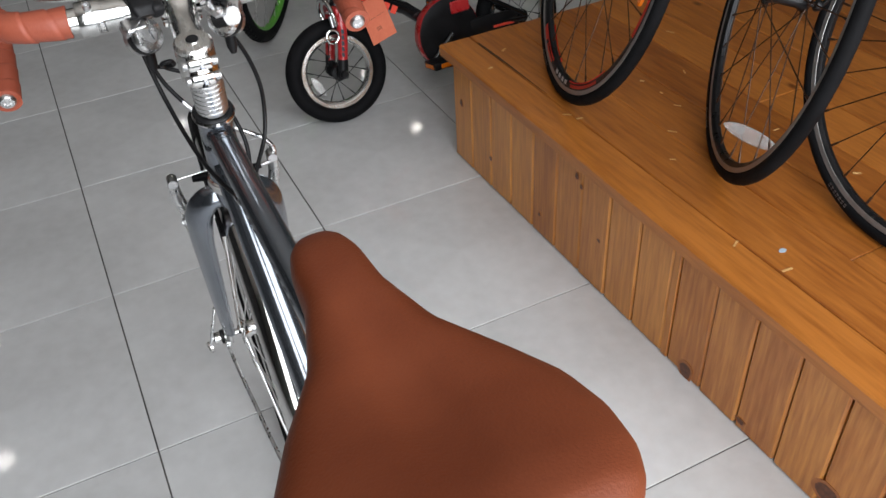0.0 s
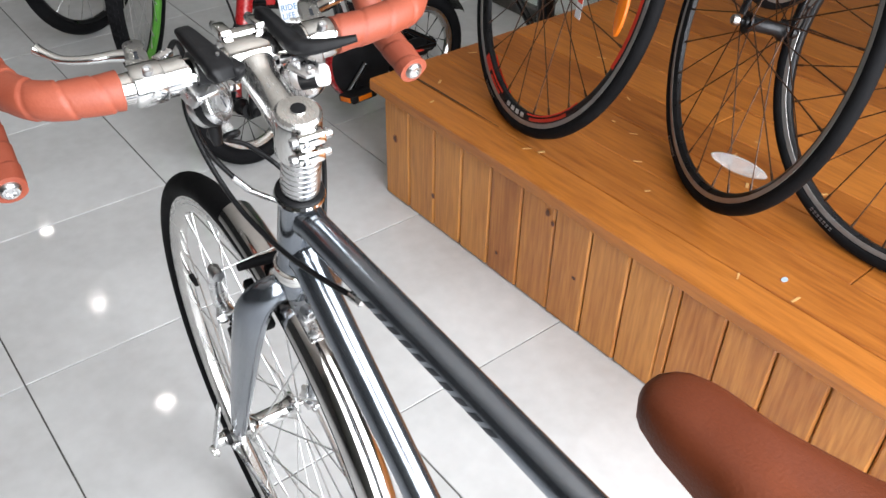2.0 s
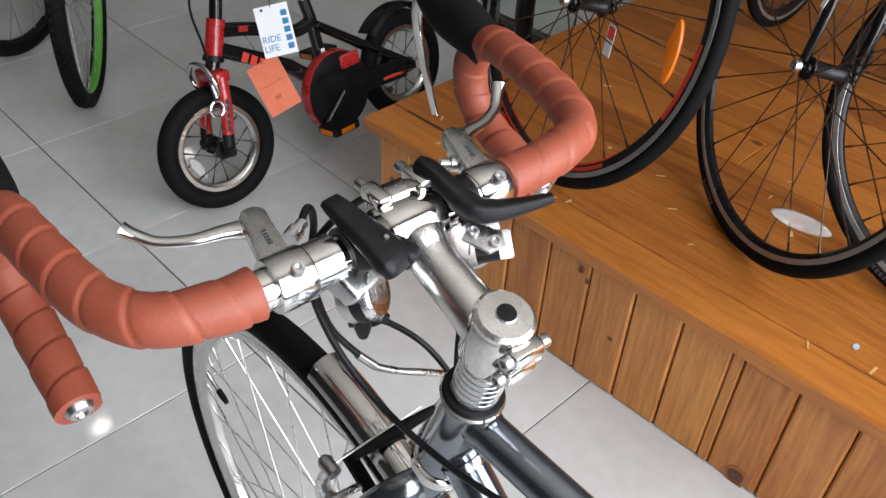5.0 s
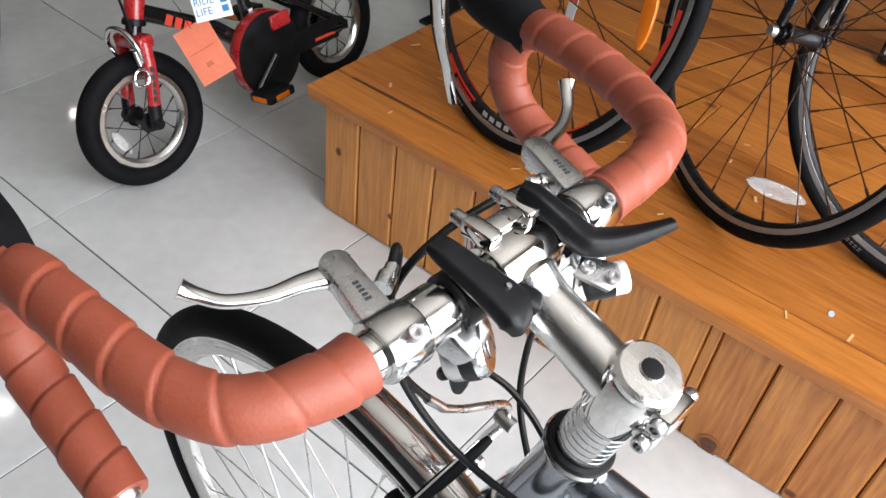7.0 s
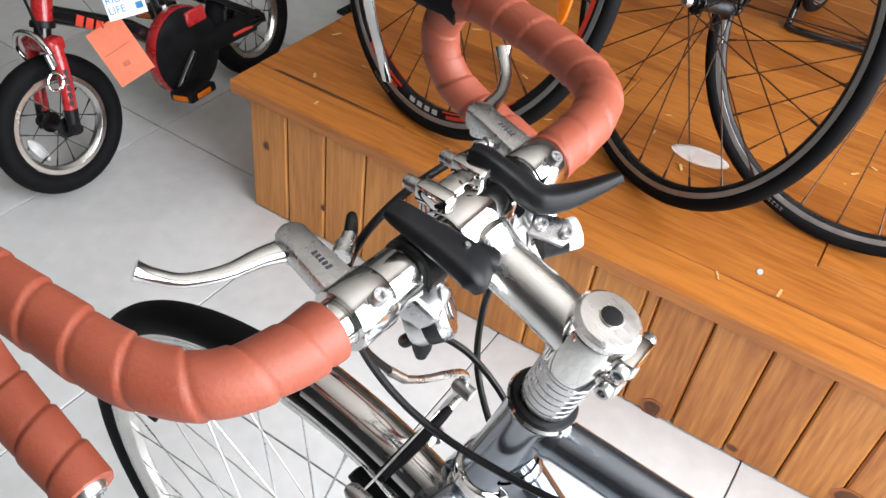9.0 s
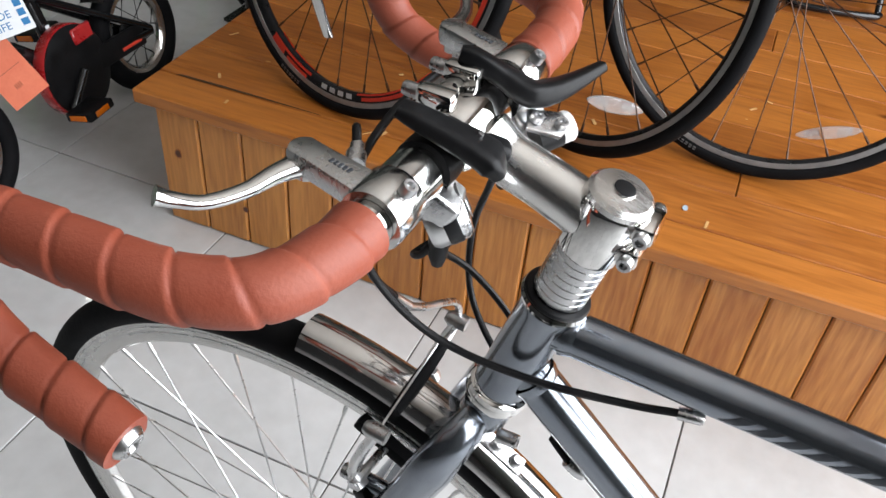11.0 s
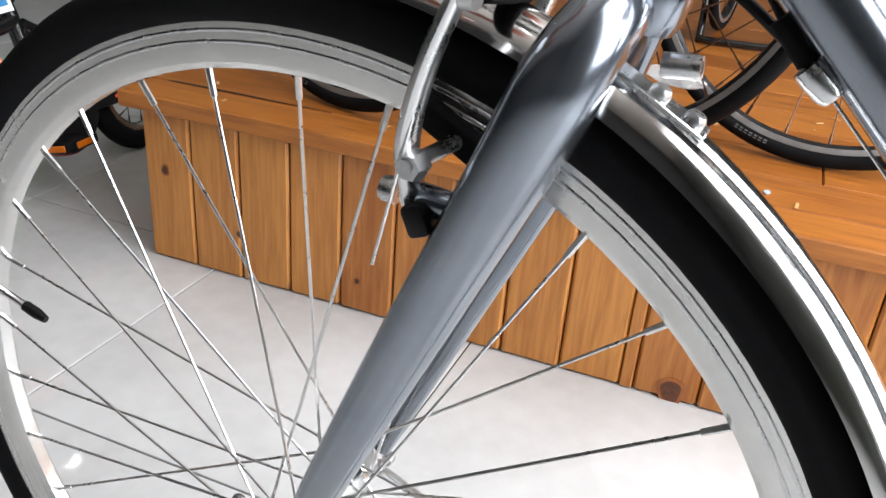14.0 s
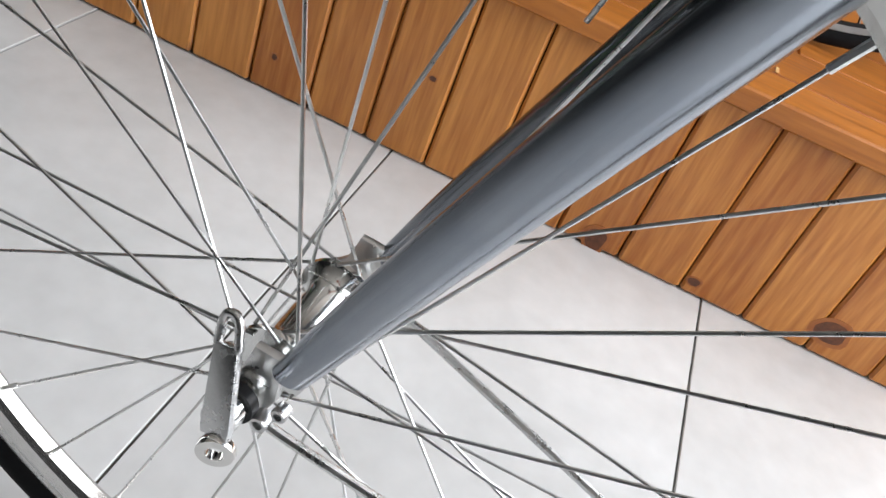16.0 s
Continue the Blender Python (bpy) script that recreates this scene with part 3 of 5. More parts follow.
for hz in (-0.011, 0.008):
    c = SC + AX * hz + Vector((0, -0.021, 0))
    part("pinch_lug", boxed((-0.012, -0.007, -0.006), (0.012, 0.006, 0.006), Matrix.Translation(c), 0.003, 2), CHROME, stem)
    part("pinch_bolt", bolt(0.0046, 0.006, c + Vector((0.0118, -0.001, 0)), (1, 0, 0)), BOLT, stem)
    part("pinch_bolt", bolt(0.0046, 0.005, c + Vector((-0.0118, -0.001, 0)), (-1, 0, 0)), BOLT, stem)

# handlebar
half = [(0.0, 0, 0), (0.05, 0, 0), (0.10, 0, 0), (0.134, 0.002, 0.001), (0.166, 0.014, 0.002), (0.185, 0.046, 0.004), (0.194, 0.096, 0.009), (0.199, 0.142, 0.009),
        (0.203, 0.166, -0.004), (0.205, 0.178, -0.033), (0.206, 0.170, -0.061), (0.206, 0.149, -0.078), (0.206, 0.115, -0.089), (0.206, 0.074, -0.101)]


def bar_line(sx, n=10):
    return [BAR + Vector((sx * p.x, p.y, p.z)) for p in smooth_line(half, n)]


both = bar_line(-1)[::-1][:-1] + bar_line(1)
handlebar = part("handlebar", tube([p for p in both if abs(p.x) < 0.125], 0.0129, 20), CHROME, bike, "polished drop handlebar", BSTEER)
for sx in (-1, 1):
    # the tape and the lever clamp sit closer to the stem on one side
    start, cx, sleeve_at, foot_at = (0.106, -0.0870, -0.0655, -0.0885) if sx < 0 else (0.079, 0.0640, 0.0465, 0.0665)
    line = [p for p in bar_line(sx, 14) if abs(p.x) > start or p.y > BAR.y + 0.001]
    # wrapped tape: each turn starts proud of the one before, and slants round the bar
    dist = [0.0]
    for a, b in zip(line, line[1:]):
        dist.append(dist[-1] + (b - a).length)
    dense, total = [], dist[-1]
    steps = int(total / 0.0013)
    j = 0
    for k in range(steps + 1):
        d = total * k / steps
        while j < len(dist) - 2 and dist[j + 1] < d:
            j += 1
        f = (d - dist[j]) / max(1e-9, dist[j + 1] - dist[j])
        dense.append(line[j].lerp(line[j + 1], f))
    bm = bmesh.new()
    segs = 24
    rings, side = [], None
    lapw = 0.0262
    for k, p in enumerate(dense):
        tan = (dense[min(k + 1, steps)] - dense[max(k - 1, 0)]).normalized()
        if side is None:
            side = tan.cross(Vector((0, 0, 1))).normalized()
        side = (side - tan * side.dot(tan)).normalized()
        oth = tan.cross(side)
        ring = []
        for s in range(segs):
            a = 2 * math.pi * s / segs
            u = ((total * k / steps) / lapw + sx * a / (2 * math.pi)) % 1.0
            lap = (1 - u / 0.9) if u < 0.9 else (u - 0.9) / 0.1
            r = 0.0152 + 0.0010 * lap + 0.0008 * math.exp(-((total * k / steps) / 0.02)) - 0.0011 * math.exp(-((u - 0.91) / 0.032) ** 2)
            ring.append(bm.verts.new(p + r * (math.cos(a) * side + math.sin(a) * oth)))
        rings.append(ring)
    for a, b in zip(rings, rings[1:]):
        for s in range(segs):
            bm.faces.new((a[s], a[(s + 1) % segs], b[(s + 1) % segs], b[s]))
    bm.faces.new(rings[0][::-1])
    bm.faces.new(rings[-1])
    tape = part("bar_tape", bm, TAPE, handlebar, "terracotta wrapped handlebar tape", split=80)
    ed = (dense[-1] - dense[-3]).normalized()
    part("bar_end_plug", turned([(0, 0.002), (0.003, 0.002), (0.0045, 0.0045), (0.0075, 0.0042), (0.0095, 0.0018), (0.010, 0.0), (0, 0.0)], dense[-1], ed, 18), SATIN, tape, "chrome bar-end plug")

    # rubber hood and its long lever
    h0 = BAR + Vector((sx * 0.201, 0.164, 0.005))
    hood_pts = smooth_line([h0 + Vector((0, -0.012, -0.004)), h0 + Vector((0, 0.012, 0.004)), h0 + Vector((sx * 0.001, 0.04, 0.009)), h0 + Vector((sx * 0.002, 0.065, 0.022)), h0 + Vector((sx * 0.002, 0.08, 0.044)), h0 + Vector((sx * 0.002, 0.083, 0.058))], 5)
    nh = len(hood_pts)
    hr = [0.0155 + 0.0045 * math.sin(math.pi * min(1, i / (nh - 1) * 1.15)) - 0.004 * (i / (nh - 1)) ** 3 for i in range(nh)]
    hood = part("brake_hood", tube(hood_pts, hr, 18, flat=1.25), RUBBER, handlebar, "black rubber brake hood")
    lp = smooth_line([h0 + Vector((sx * 0.002, 0.066, 0.012)), h0 + Vector((sx * 0.004, 0.092, -0.006)), h0 + Vector((sx * 0.009, 0.096, -0.045)), h0 + Vector((sx * 0.013, 0.086, -0.085)), h0 + Vector((sx * 0.017, 0.078, -0.118))], 6)
    part("brake_lever", tube(lp, [0.0085 - 0.0025 * i / len(lp) for i in range(len(lp))], 12, flat=0.5, up=(1, 0, 0)), CHROME, hood, "chrome brake lever blade")

    # cross-top lever: clamp band, arm, pivot, curved blade, adjuster
    cross = part("cross_lever", turned([(0.0131, -0.0125), (0.0168, -0.0125), (0.0176, -0.011), (0.0176, 0.011), (0.0168, 0.0125), (0.0131, 0.0125)], BAR + Vector((cx, 0, 0)), (1, 0, 0), 24, True), POLISHED, handlebar, "polished cross-top brake lever")
    part("sleeve", turned([(0.013, -0.010), (0.0158, -0.010), (0.0158, 0.010), (0.013, 0.010)], BAR + Vector((sleeve_at, 0, 0)), (1, 0, 0), 24, True), POLISHED, cross)
    part("clamp_screw", bolt(0.0042, 0.006, BAR + Vector((cx, -0.012, 0.0145)), (0, -0.5, 1)), BOLT, cross)
    piv = BAR + Vector((sx * 0.080, 0.050, 0.003))
    foot = BAR + Vector((foot_at, 0.006, 0.010))
    d = piv - foot
    am = Matrix.Translation((piv + foot) / 2) @ Matrix.Rotation(math.atan2(d.y, d.x), 4, "Z")
    L = d.length / 2
    arm = [(-L - 0.004, -0.010), (L * 0.6, -0.0085)] + [(L + 0.0095 * math.cos(a), 0.0095 * math.sin(a)) for a in np.linspace(-1.2, 1.2, 7)] + [(L * 0.6, 0.0085), (-L - 0.004, 0.0105)]
    body = part("lever_body", plate(arm, 0.014, am, 0.003), SATIN, cross)
    lm = bmesh.new()
    for q, wq in ((-0.008, 0.0014), (-0.005, 0.0008), (-0.002, 0.0012), (0.001, 0.0008), (0.004, 0.0012)):
        block(lm, (q - 0.0009, -wq / 2 - 0.001, 0.0072), (q + 0.0008, wq / 2 + 0.001, 0.0075), am)
    part("mark", lm, LETTER_DARK, body, "dark printed mark", smooth=False)
    part("pivot_pin", turned([(0, 0.0095), (0.0052, 0.0095), (0.006, 0.0085), (0.006, -0.008), (0, -0.008)], piv, (0, 0, 1), 18), POLISHED, body)
    bl = smooth_line([piv + Vector((sx * 0.002, 0.001, 0)), piv + Vector((sx * 0.018, 0.006, 0.001)), piv + Vector((sx * 0.036, 0.010, 0.001)), piv + Vector((sx * 0.054, 0.019, 0.002)), piv + Vector((sx * 0.064, 0.028, 0.006)), piv + Vector((sx * 0.070, 0.034, 0.010))], 7)
    nb = len(bl)
    part("blade", tube(bl, [0.0082 - 0.0028 * math.sin(math.pi * i / (nb - 1)) ** 0.7 - 0.002 * i / nb for i in range(nb)], 14, flat=0.78), POLISHED, body, "curved polished lever blade")
    ad = BAR + Vector((sx * 0.069, 0.028, 0.003))
    part("cable_adjuster", turned([(0, 0), (0.0055, 0), (0.0055, 0.009), (0.004, 0.010), (0.004, 0.016), (0, 0.016)], ad, (-sx * 0.85, 0.45, 0.1), 14), SATIN, body)

    # thumb shifter: clamp, pod and black paddle
    pc = BAR + Vector((sx * 0.043, -0.012, -0.026))
    shifter = part("gear_shifter", turned([(0, -0.012), (0.0165, -0.012), (0.0185, -0.009), (0.0185, 0.008), (0.016, 0.011), (0.006, 0.012), (0, 0.0118)], pc, (-sx * 0.55, -0.65, 0.35), 24), SATIN, handlebar, "silver gear shifter pod")
    part("clamp_band", turned([(0.013, -0.007), (0.0165, -0.007), (0.0165, 0.007), (0.013, 0.007)], BAR + Vector((sx * 0.042, 0, 0)), (1, 0, 0), 22, True), BLACK_PLASTIC, shifter, "black clamp band")
    part("black_band", turned([(0.0188, -0.003), (0.0192, -0.002), (0.0192, 0.004), (0.0188, 0.005)], pc, (-sx * 0.55, -0.65, 0.35), 24, True), BLACK_PLASTIC, shifter, "black band round the pod")
    face = part("end_face", turned([(0, 0.0122), (0.0085, 0.0122), (0.009, 0.0130), (0, 0.0133)], pc, (-sx * 0.55, -0.65, 0.35), 20), BOLT, shifter, "dull round end face")
    part("face_mark", boxed((-0.0006, -0.006, 0.0130), (0.0006, 0.004, 0.0137), frame_of(pc, (-sx * 0.55, -0.65, 0.35))), LETTER_DARK, face, "thin dark index line", smooth=False)
    part("pod_housing", boxed((-0.012, -0.010, -0.009), (0.012, 0.011, 0.010), Matrix.Translation(BAR + Vector((sx * 0.050, -0.012, -0.015))) @ pose(0, 0, 0, 35, 0, -sx * 18), 0.0035, 3), BOLT, shifter, "boxy silver housing")
    part("cable_socket", turned([(0, 0), (0.0062, 0), (0.0058, -0.016), (0.0035, -0.024), (0, -0.024)], pc + Vector((0, 0.002, -0.016)), (0, 0, 1), 14), BLACK_PLASTIC, shifter, "black rubber cable socket")
    if sx < 0:
        # a broad flat paddle over the bar with a nub for the thumb
        spine = [(-0.0465, 0.0160, 0.0300), (-0.0450, 0.0080, 0.0275), (-0.0410, -0.0080, 0.0215), (-0.0375, -0.0220, 0.0160), (-0.0350, -0.0320, 0.0105), (-0.0340, -0.0370, 0.0040)]
        breadth, thick = (0.0070, 0.0080, 0.0100, 0.0120, 0.0135, 0.0100), (0.0030, 0.0048, 0.0055, 0.0060, 0.0065, 0.0040)
    else:
        # a bent paddle: one arm over the bar, one out to the side
        spine = [(0.0195, 0.0160, 0.0310), (0.0225, 0.0080, 0.0285), (0.0290, -0.0080, 0.0190), (0.0345, -0.0220, 0.0110), (0.0450, -0.0310, 0.0100), (0.0600, -0.0400, 0.0125), (0.0780, -0.0490, 0.0165)]
        breadth, thick = (0.0045, 0.0065, 0.0075, 0.0100, 0.0085, 0.0060, 0.0038), (0.0040, 0.0058, 0.0062, 0.0075, 0.0065, 0.0048, 0.0030)
    wl = smooth_line([BAR + Vector(q) for q in spine], 6)
    ks = np.linspace(0, 1, len(wl))
    wb = np.interp(ks, np.linspace(0, 1, len(breadth)), breadth)
    wt = np.interp(ks, np.linspace(0, 1, len(thick)), thick)
    bm = bmesh.new()
    rings = []
    for k, p in enumerate(wl):
        tan = (wl[min(k + 1, len(wl) - 1)] - wl[max(k - 1, 0)]).normalized()
        side = tan.cross(Vector((0, 0.35, 1))).normalized()
        oth = side.cross(tan)
        ring = []
        for j in range(16):
            a = 2 * math.pi * (j + 0.5) / 16
            ca, sa = math.cos(a), math.sin(a)
            ring.append(bm.verts.new(p + side * float(wb[k]) * math.copysign(abs(ca) ** 0.45, ca) + oth * float(wt[k]) * math.copysign(abs(sa) ** 0.6, sa)))
        rings.append(ring)
    for r0, r1 in zip(rings, rings[1:]):
        for j in range(16):
            bm.faces.new((r0[j], r0[(j + 1) % 16], r1[(j + 1) % 16], r1[j]))
    bm.faces.new(rings[0][::-1])
    bm.faces.new(rings[-1])
    paddle = part("thumb_paddle", bm, BLACK_PLASTIC, shifter, "black plastic thumb paddle", split=60)
    if sx < 0:
        part("thumb_nub", boxed((-0.007, -0.009, -0.009), (0.007, 0.007, 0.006), Matrix.Translation(BAR + Vector((-0.024, -0.028, 0.009))) @ pose(0, 0, 0, 20, 0, 30), 0.004, 3), BLACK_PLASTIC, paddle)
        part("paddle_pin", turned([(0, 0.0012), (0.0016, 0.001), (0.0016, -0.003), (0, -0.003)], BAR + Vector((-0.0335, -0.024, 0.0215)), (0.1, -0.3, 1), 10), BOLT, paddle, "small bright pin")
    else:
        part("lever_plate", plate([(-0.010, -0.006), (0.010, -0.009), (0.018, 0.0), (0.012, 0.009), (-0.008, 0.008)], 0.004, Matrix.Translation(BAR + Vector((0.032, -0.033, -0.004))) @ pose(0, 0, 0, 20, 10, -55), 0.001), BOLT, shifter, "zinc lever plate")
        for q in ((0.029, -0.030, -0.001), (0.036, -0.043, -0.0045)):
            part("plate_screw", bolt(0.0040, 0.0045, BAR + Vector(q), (-0.1, -0.35, 1)), BOLT, shifter)
        part("end_cap", turned([(0, 0.014), (0.0085, 0.014), (0.0095, 0.0125), (0.0095, 0.004), (0, 0.004)], BAR + Vector((0.040, -0.036, -0.014)), (0.75, -0.55, 0.2), 20), WHITE_DECAL, shifter, "pale round end cap")
        part("cap_band", turned([(0, 0.005), (0.0100, 0.005), (0.0100, -0.010), (0, -0.010)], BAR + Vector((0.040, -0.036, -0.014)), (0.75, -0.55, 0.2), 20), BLACK_PLASTIC, shifter, "black band behind the cap")


# cables, in outer housing
def cable(name, pts, r=0.0026, material=BLACK_PLASTIC, label="black cable housing", m=BSTEER):
    return part(name, tube(smooth_line(pts, 9), r, 9), material, bike, label, m)


# rear brake: from one cross lever over the front of the bar, past the head tube to the top tube
cable("brake_cable", [(0.060, 0.078, 0.914), (0.03, 0.084, 0.912), (-0.010, 0.086, 0.908), (-0.040, 0.088, 0.890), (-0.050, 0.086, 0.860), (-0.046, 0.074, 0.820), (-0.038, 0.048, 0.786), (-0.030, 0.012, 0.768), (-0.0205, -0.04, 0.762), (-0.009, -0.09, 0.763), (-0.0005, -0.1165, 0.7635)])
# front brake: from the other cross lever down to the bent guide
cable("brake_cable", [(-0.060, 0.076, 0.914), (-0.048, 0.084, 0.922), (-0.042, 0.088, 0.905), (-0.048, 0.086, 0.865), (-0.040, 0.080, 0.815), (-0.018, 0.068, 0.775)])
part("cable_ferrule", tube([(-0.024, 0.071, 0.784), (-0.012, 0.0665, 0.768)], 0.0034, 12), SATIN, bike, "silver cable end", BSTEER)
# gear cables: a small coil under one shifter, a wide bow under the other
cable("gear_cable", [(-0.043, 0.034, 0.868), (-0.046, 0.042, 0.852), (-0.036, 0.052, 0.840), (-0.022, 0.046, 0.842), (-0.024, 0.034, 0.852), (-0.034, 0.036, 0.850), (-0.030, 0.050, 0.838), (-0.008, 0.052, 0.822), (0.018, 0.036, 0.79), (0.030, 0.008, 0.75), (0.022, -0.022, 0.715), (0.008, -0.048, 0.686), (0.001, -0.062, 0.6715)], 0.0024)
cable("gear_cable", [(0.043, 0.034, 0.872), (0.058, 0.048, 0.83), (0.066, 0.06, 0.78), (0.058, 0.052, 0.73), (0.036, 0.018, 0.705), (0.019, -0.022, 0.694), (0.0097, -0.06, 0.672)])
part("cable_boot", tube([(-0.0035, -0.046, 0.688), (-0.005, -0.060, 0.6735)], 0.0042, 12), RUBBER, bike, "black rubber cable boot")
part("cable_ferrule", turned([(0, 0), (0.0042, 0), (0.0042, 0.014), (0.003, 0.016), (0, 0.016)], (-0.0105, -0.116, 0.7635), (0.06, -1, 0.08), 12), SATIN, bike, "silver cable stop")
part("cable_ferrule", turned([(0, 0), (0.006, 0), (0.0066, 0.004), (0.0066, 0.013), (0.005, 0.016), (0, 0.016)], (-0.0055, -0.060, 0.6725), (0, -0.8, -0.62), 12), SATIN, bike, "silver cable stop")
part("inner_cable", tube([(-0.0055, -0.07, 0.664), (-0.0055, -0.36, 0.375)], 0.0008, 6), SPOKE_STEEL, bike, "bare steel inner cable")

# V-brake
for sx in (-1, 1):
    boss = Vector((sx * 0.043, 0.062, 0.596))
    top = Vector((sx * 0.061, 0.060, 0.692))
    pts = smooth_line([boss + Vector((0, 0.022, 0)), boss + Vector((sx * 0.012, 0.02, 0.03)), boss + Vector((sx * 0.018, 0.01, 0.065)), top], 5)
    brake = part("brake_arm", tube(pts, [0.0085 - 0.0022 * i / len(pts) for i in range(len(pts))], 14, flat=0.62, up=(0, 1, 0)), SATIN, bike, "silver V-brake arm", WSTEER)
    part("pivot_boss", tube([boss + Vector((0, -0.016, -0.002)), boss + Vector((0, 0.018, 0))], 0.0072, 16), PAINT, brake)
    part("pivot_bolt", bolt(0.0062, 0.008, boss + Vector((0, 0.030, 0)), (0, 1, 0)), BOLT, brake)
    part("spring_cover", boxed((-0.007, -0.004, -0.010), (0.007, 0.008, 0.006), Matrix.Translation(boss + Vector((sx * 0.006, 0.014, -0.004))) @ pose(0, 0, 0, -25, 0, 0), 0.003, 2), BLACK_PLASTIC, brake, "black spring housing")
    pad = boss + Vector((-sx * 0.024, 0.012, 0.022))
    part("brake_pad", boxed((-0.0055, -0.03, -0.0065), (0.0055, 0.03, 0.0065), Matrix.Translation(pad) @ pose(0, 0, 0, 28, 0, 0), 0.002, 2), RUBBER, brake, "black rubber brake block")
    part("pad_stud", tube([pad, pad + Vector((sx * 0.046, 0.004, 0))], 0.004, 10), BOLT, brake)
    part("pad_nut", turned([(0, 0), (0.0075, 0), (0.0078, 0.004), (0.006, 0.009), (0, 0.009)], pad + Vector((sx * 0.036, 0.003, 0)), (sx, 0, 0), 6), BOLT, brake)
    part("cable_clamp", turned([(0, -0.008), (0.006, -0.008), (0.0065, 0.006), (0.004, 0.010), (0, 0.010)], top, (0, 1, 0.1), 12), BOLT, brake)
part("brake_noodle", tube(smooth_line([(-0.012, 0.0665, 0.768), (0.010, 0.064, 0.750), (0.034, 0.062, 0.734), (0.056, 0.062, 0.716), (0.066, 0.062, 0.698), (0.060, 0.062, 0.684), (0.044, 0.062, 0.680)], 6), 0.0030, 10), SATIN, bike, "bent silver brake guide tube", WSTEER)
part("noodle_boot", tube(smooth_line([(0.046, 0.062, 0.680), (0.004, 0.061, 0.683), (-0.038, 0.060, 0.688)], 4), [0.0035, 0.0045, 0.005, 0.0055, 0.0058, 0.0058, 0.0055, 0.005, 0.0045], 12), RUBBER, bike, "black rubber boot over the brake wire", WSTEER)
part("brake_wire", tube([(0.03, 0.061, 0.696), (-0.062, 0.060, 0.692), (-0.064, 0.072, 0.655), (-0.061, 0.094, 0.566)], 0.0009, 6), SPOKE_STEEL, bike, "bare brake wire end", WSTEER)


# chrome mudguard: a curved strip round the back and top of the wheel
def guard(a0, a1, r, n, lift=0.0):
    bm = bmesh.new()
    rows = []
    for layer in (0.0, -0.0011):
        for i in range(n + 1):
            a = radians(a0 + (a1 - a0) * i / n)
            rr = r + lift * (1 - i / n) ** 2
            row = []
            for k in range(13):
                b = radians(-78 + 156 * k / 12)
                q = rr - 0.017 + (0.0205 + layer) * math.cos(b)
                row.append(bm.verts.new(HUB + Vector(((0.0205 + layer) * math.sin(b), q * math.cos(a), q * math.sin(a)))))
            rows.append(row)
    m = n + 1
    for l in range(2):
        for i in range(n):
            for k in range(12):
                bm.faces.new((rows[l * m + i][k], rows[l * m + i][k + 1], rows[l * m + i + 1][k + 1], rows[l * m + i + 1][k]))
    for i in range(n):
        for k in (0, 12):
            bm.faces.new((rows[i][k], rows[i + 1][k], rows[m + i + 1][k], rows[m + i][k]))
    for i in (0, n):
        for k in range(12):
            bm.faces.new((rows[i][k], rows[i][k + 1], rows[m + i][k + 1], rows[m + i][k]))
    return bm


mudguard = part("front_mudguard", guard(92.0, 212, 0.3590, 60, 0.004), MUDGUARD, bike, "chrome front mudguard", WSTEER)
ba = radians(117.5)
bc = HUB + Vector((0, 0.3640 * math.cos(ba), 0.3640 * math.sin(ba)))
bmx = Matrix.Translation(bc) @ Matrix.Rotation(ba - math.pi / 2, 4, "X")
part("bracket", boxed((-0.0075, -0.034, -0.0015), (0.0075, 0.020, 0.0012), bmx, 0.0008), SATIN, mudguard, "flat mounting bracket")
part("bracket_foot", boxed((-0.0075, 0.018, -0.001), (0.0075, 0.0205, 0.028), bmx, 0.0008), SATIN, mudguard)
for q in (-0.026, -0.008):
    part("rivet", turned([(0, 0.005), (0.0035, 0.0045), (0.005, 0.0025), (0.005, 0), (0, 0)], bmx @ Vector((0, q, 0.001)), bmx.to_3x3() @ Vector((0, 0, 1)), 14), BOLT, mudguard)
part("crown_bolt", bolt(0.0055, 0.016, (0, -0.006, 0.663), (0, -1, 0.1)), BOLT, bike, "zinc bolt behind the fork crown", WSTEER)
for sx in (-1, 1):
    a = radians(193)
    end = HUB + Vector((sx * 0.023, 0.345 * math.cos(a), 0.345 * math.sin(a)))
    part("stay", tube(smooth_line([HUB + Vector((sx * 0.058, -0.016, -0.008)), HUB + Vector((sx * 0.056, -0.05, -0.016)), end], 6), 0.0028, 8), SPOKE_STEEL, mudguard, "steel wire stay")

# frame tubes
HT, HB = axis_at(0.790), axis_at(0.750)
SEAT = Vector((0, -0.545, 0.742))
BB = Vector((0, -0.46, 0.296))
top_tube = part("top_tube", tube([HT, HT.lerp(SEAT, 0.5), SEAT], 0.0145, 40), PAINT, bike)
down_tube = part("down_tube", tube([HB, HB.lerp(BB, 0.5), BB], 0.0158, 40), PAINT, bike)
for p, q, r in ((HT, SEAT, 0.0145), (HB, BB, 0.0158)):
    d = (q - p).normalized()
    part("weld_bead", tube([p + d * 0.0165, p + d * 0.0205, p + d * 0.024], [r + 0.0016, r + 0.0012, r + 0.0001], 40, cap=False), PAINT, bike)
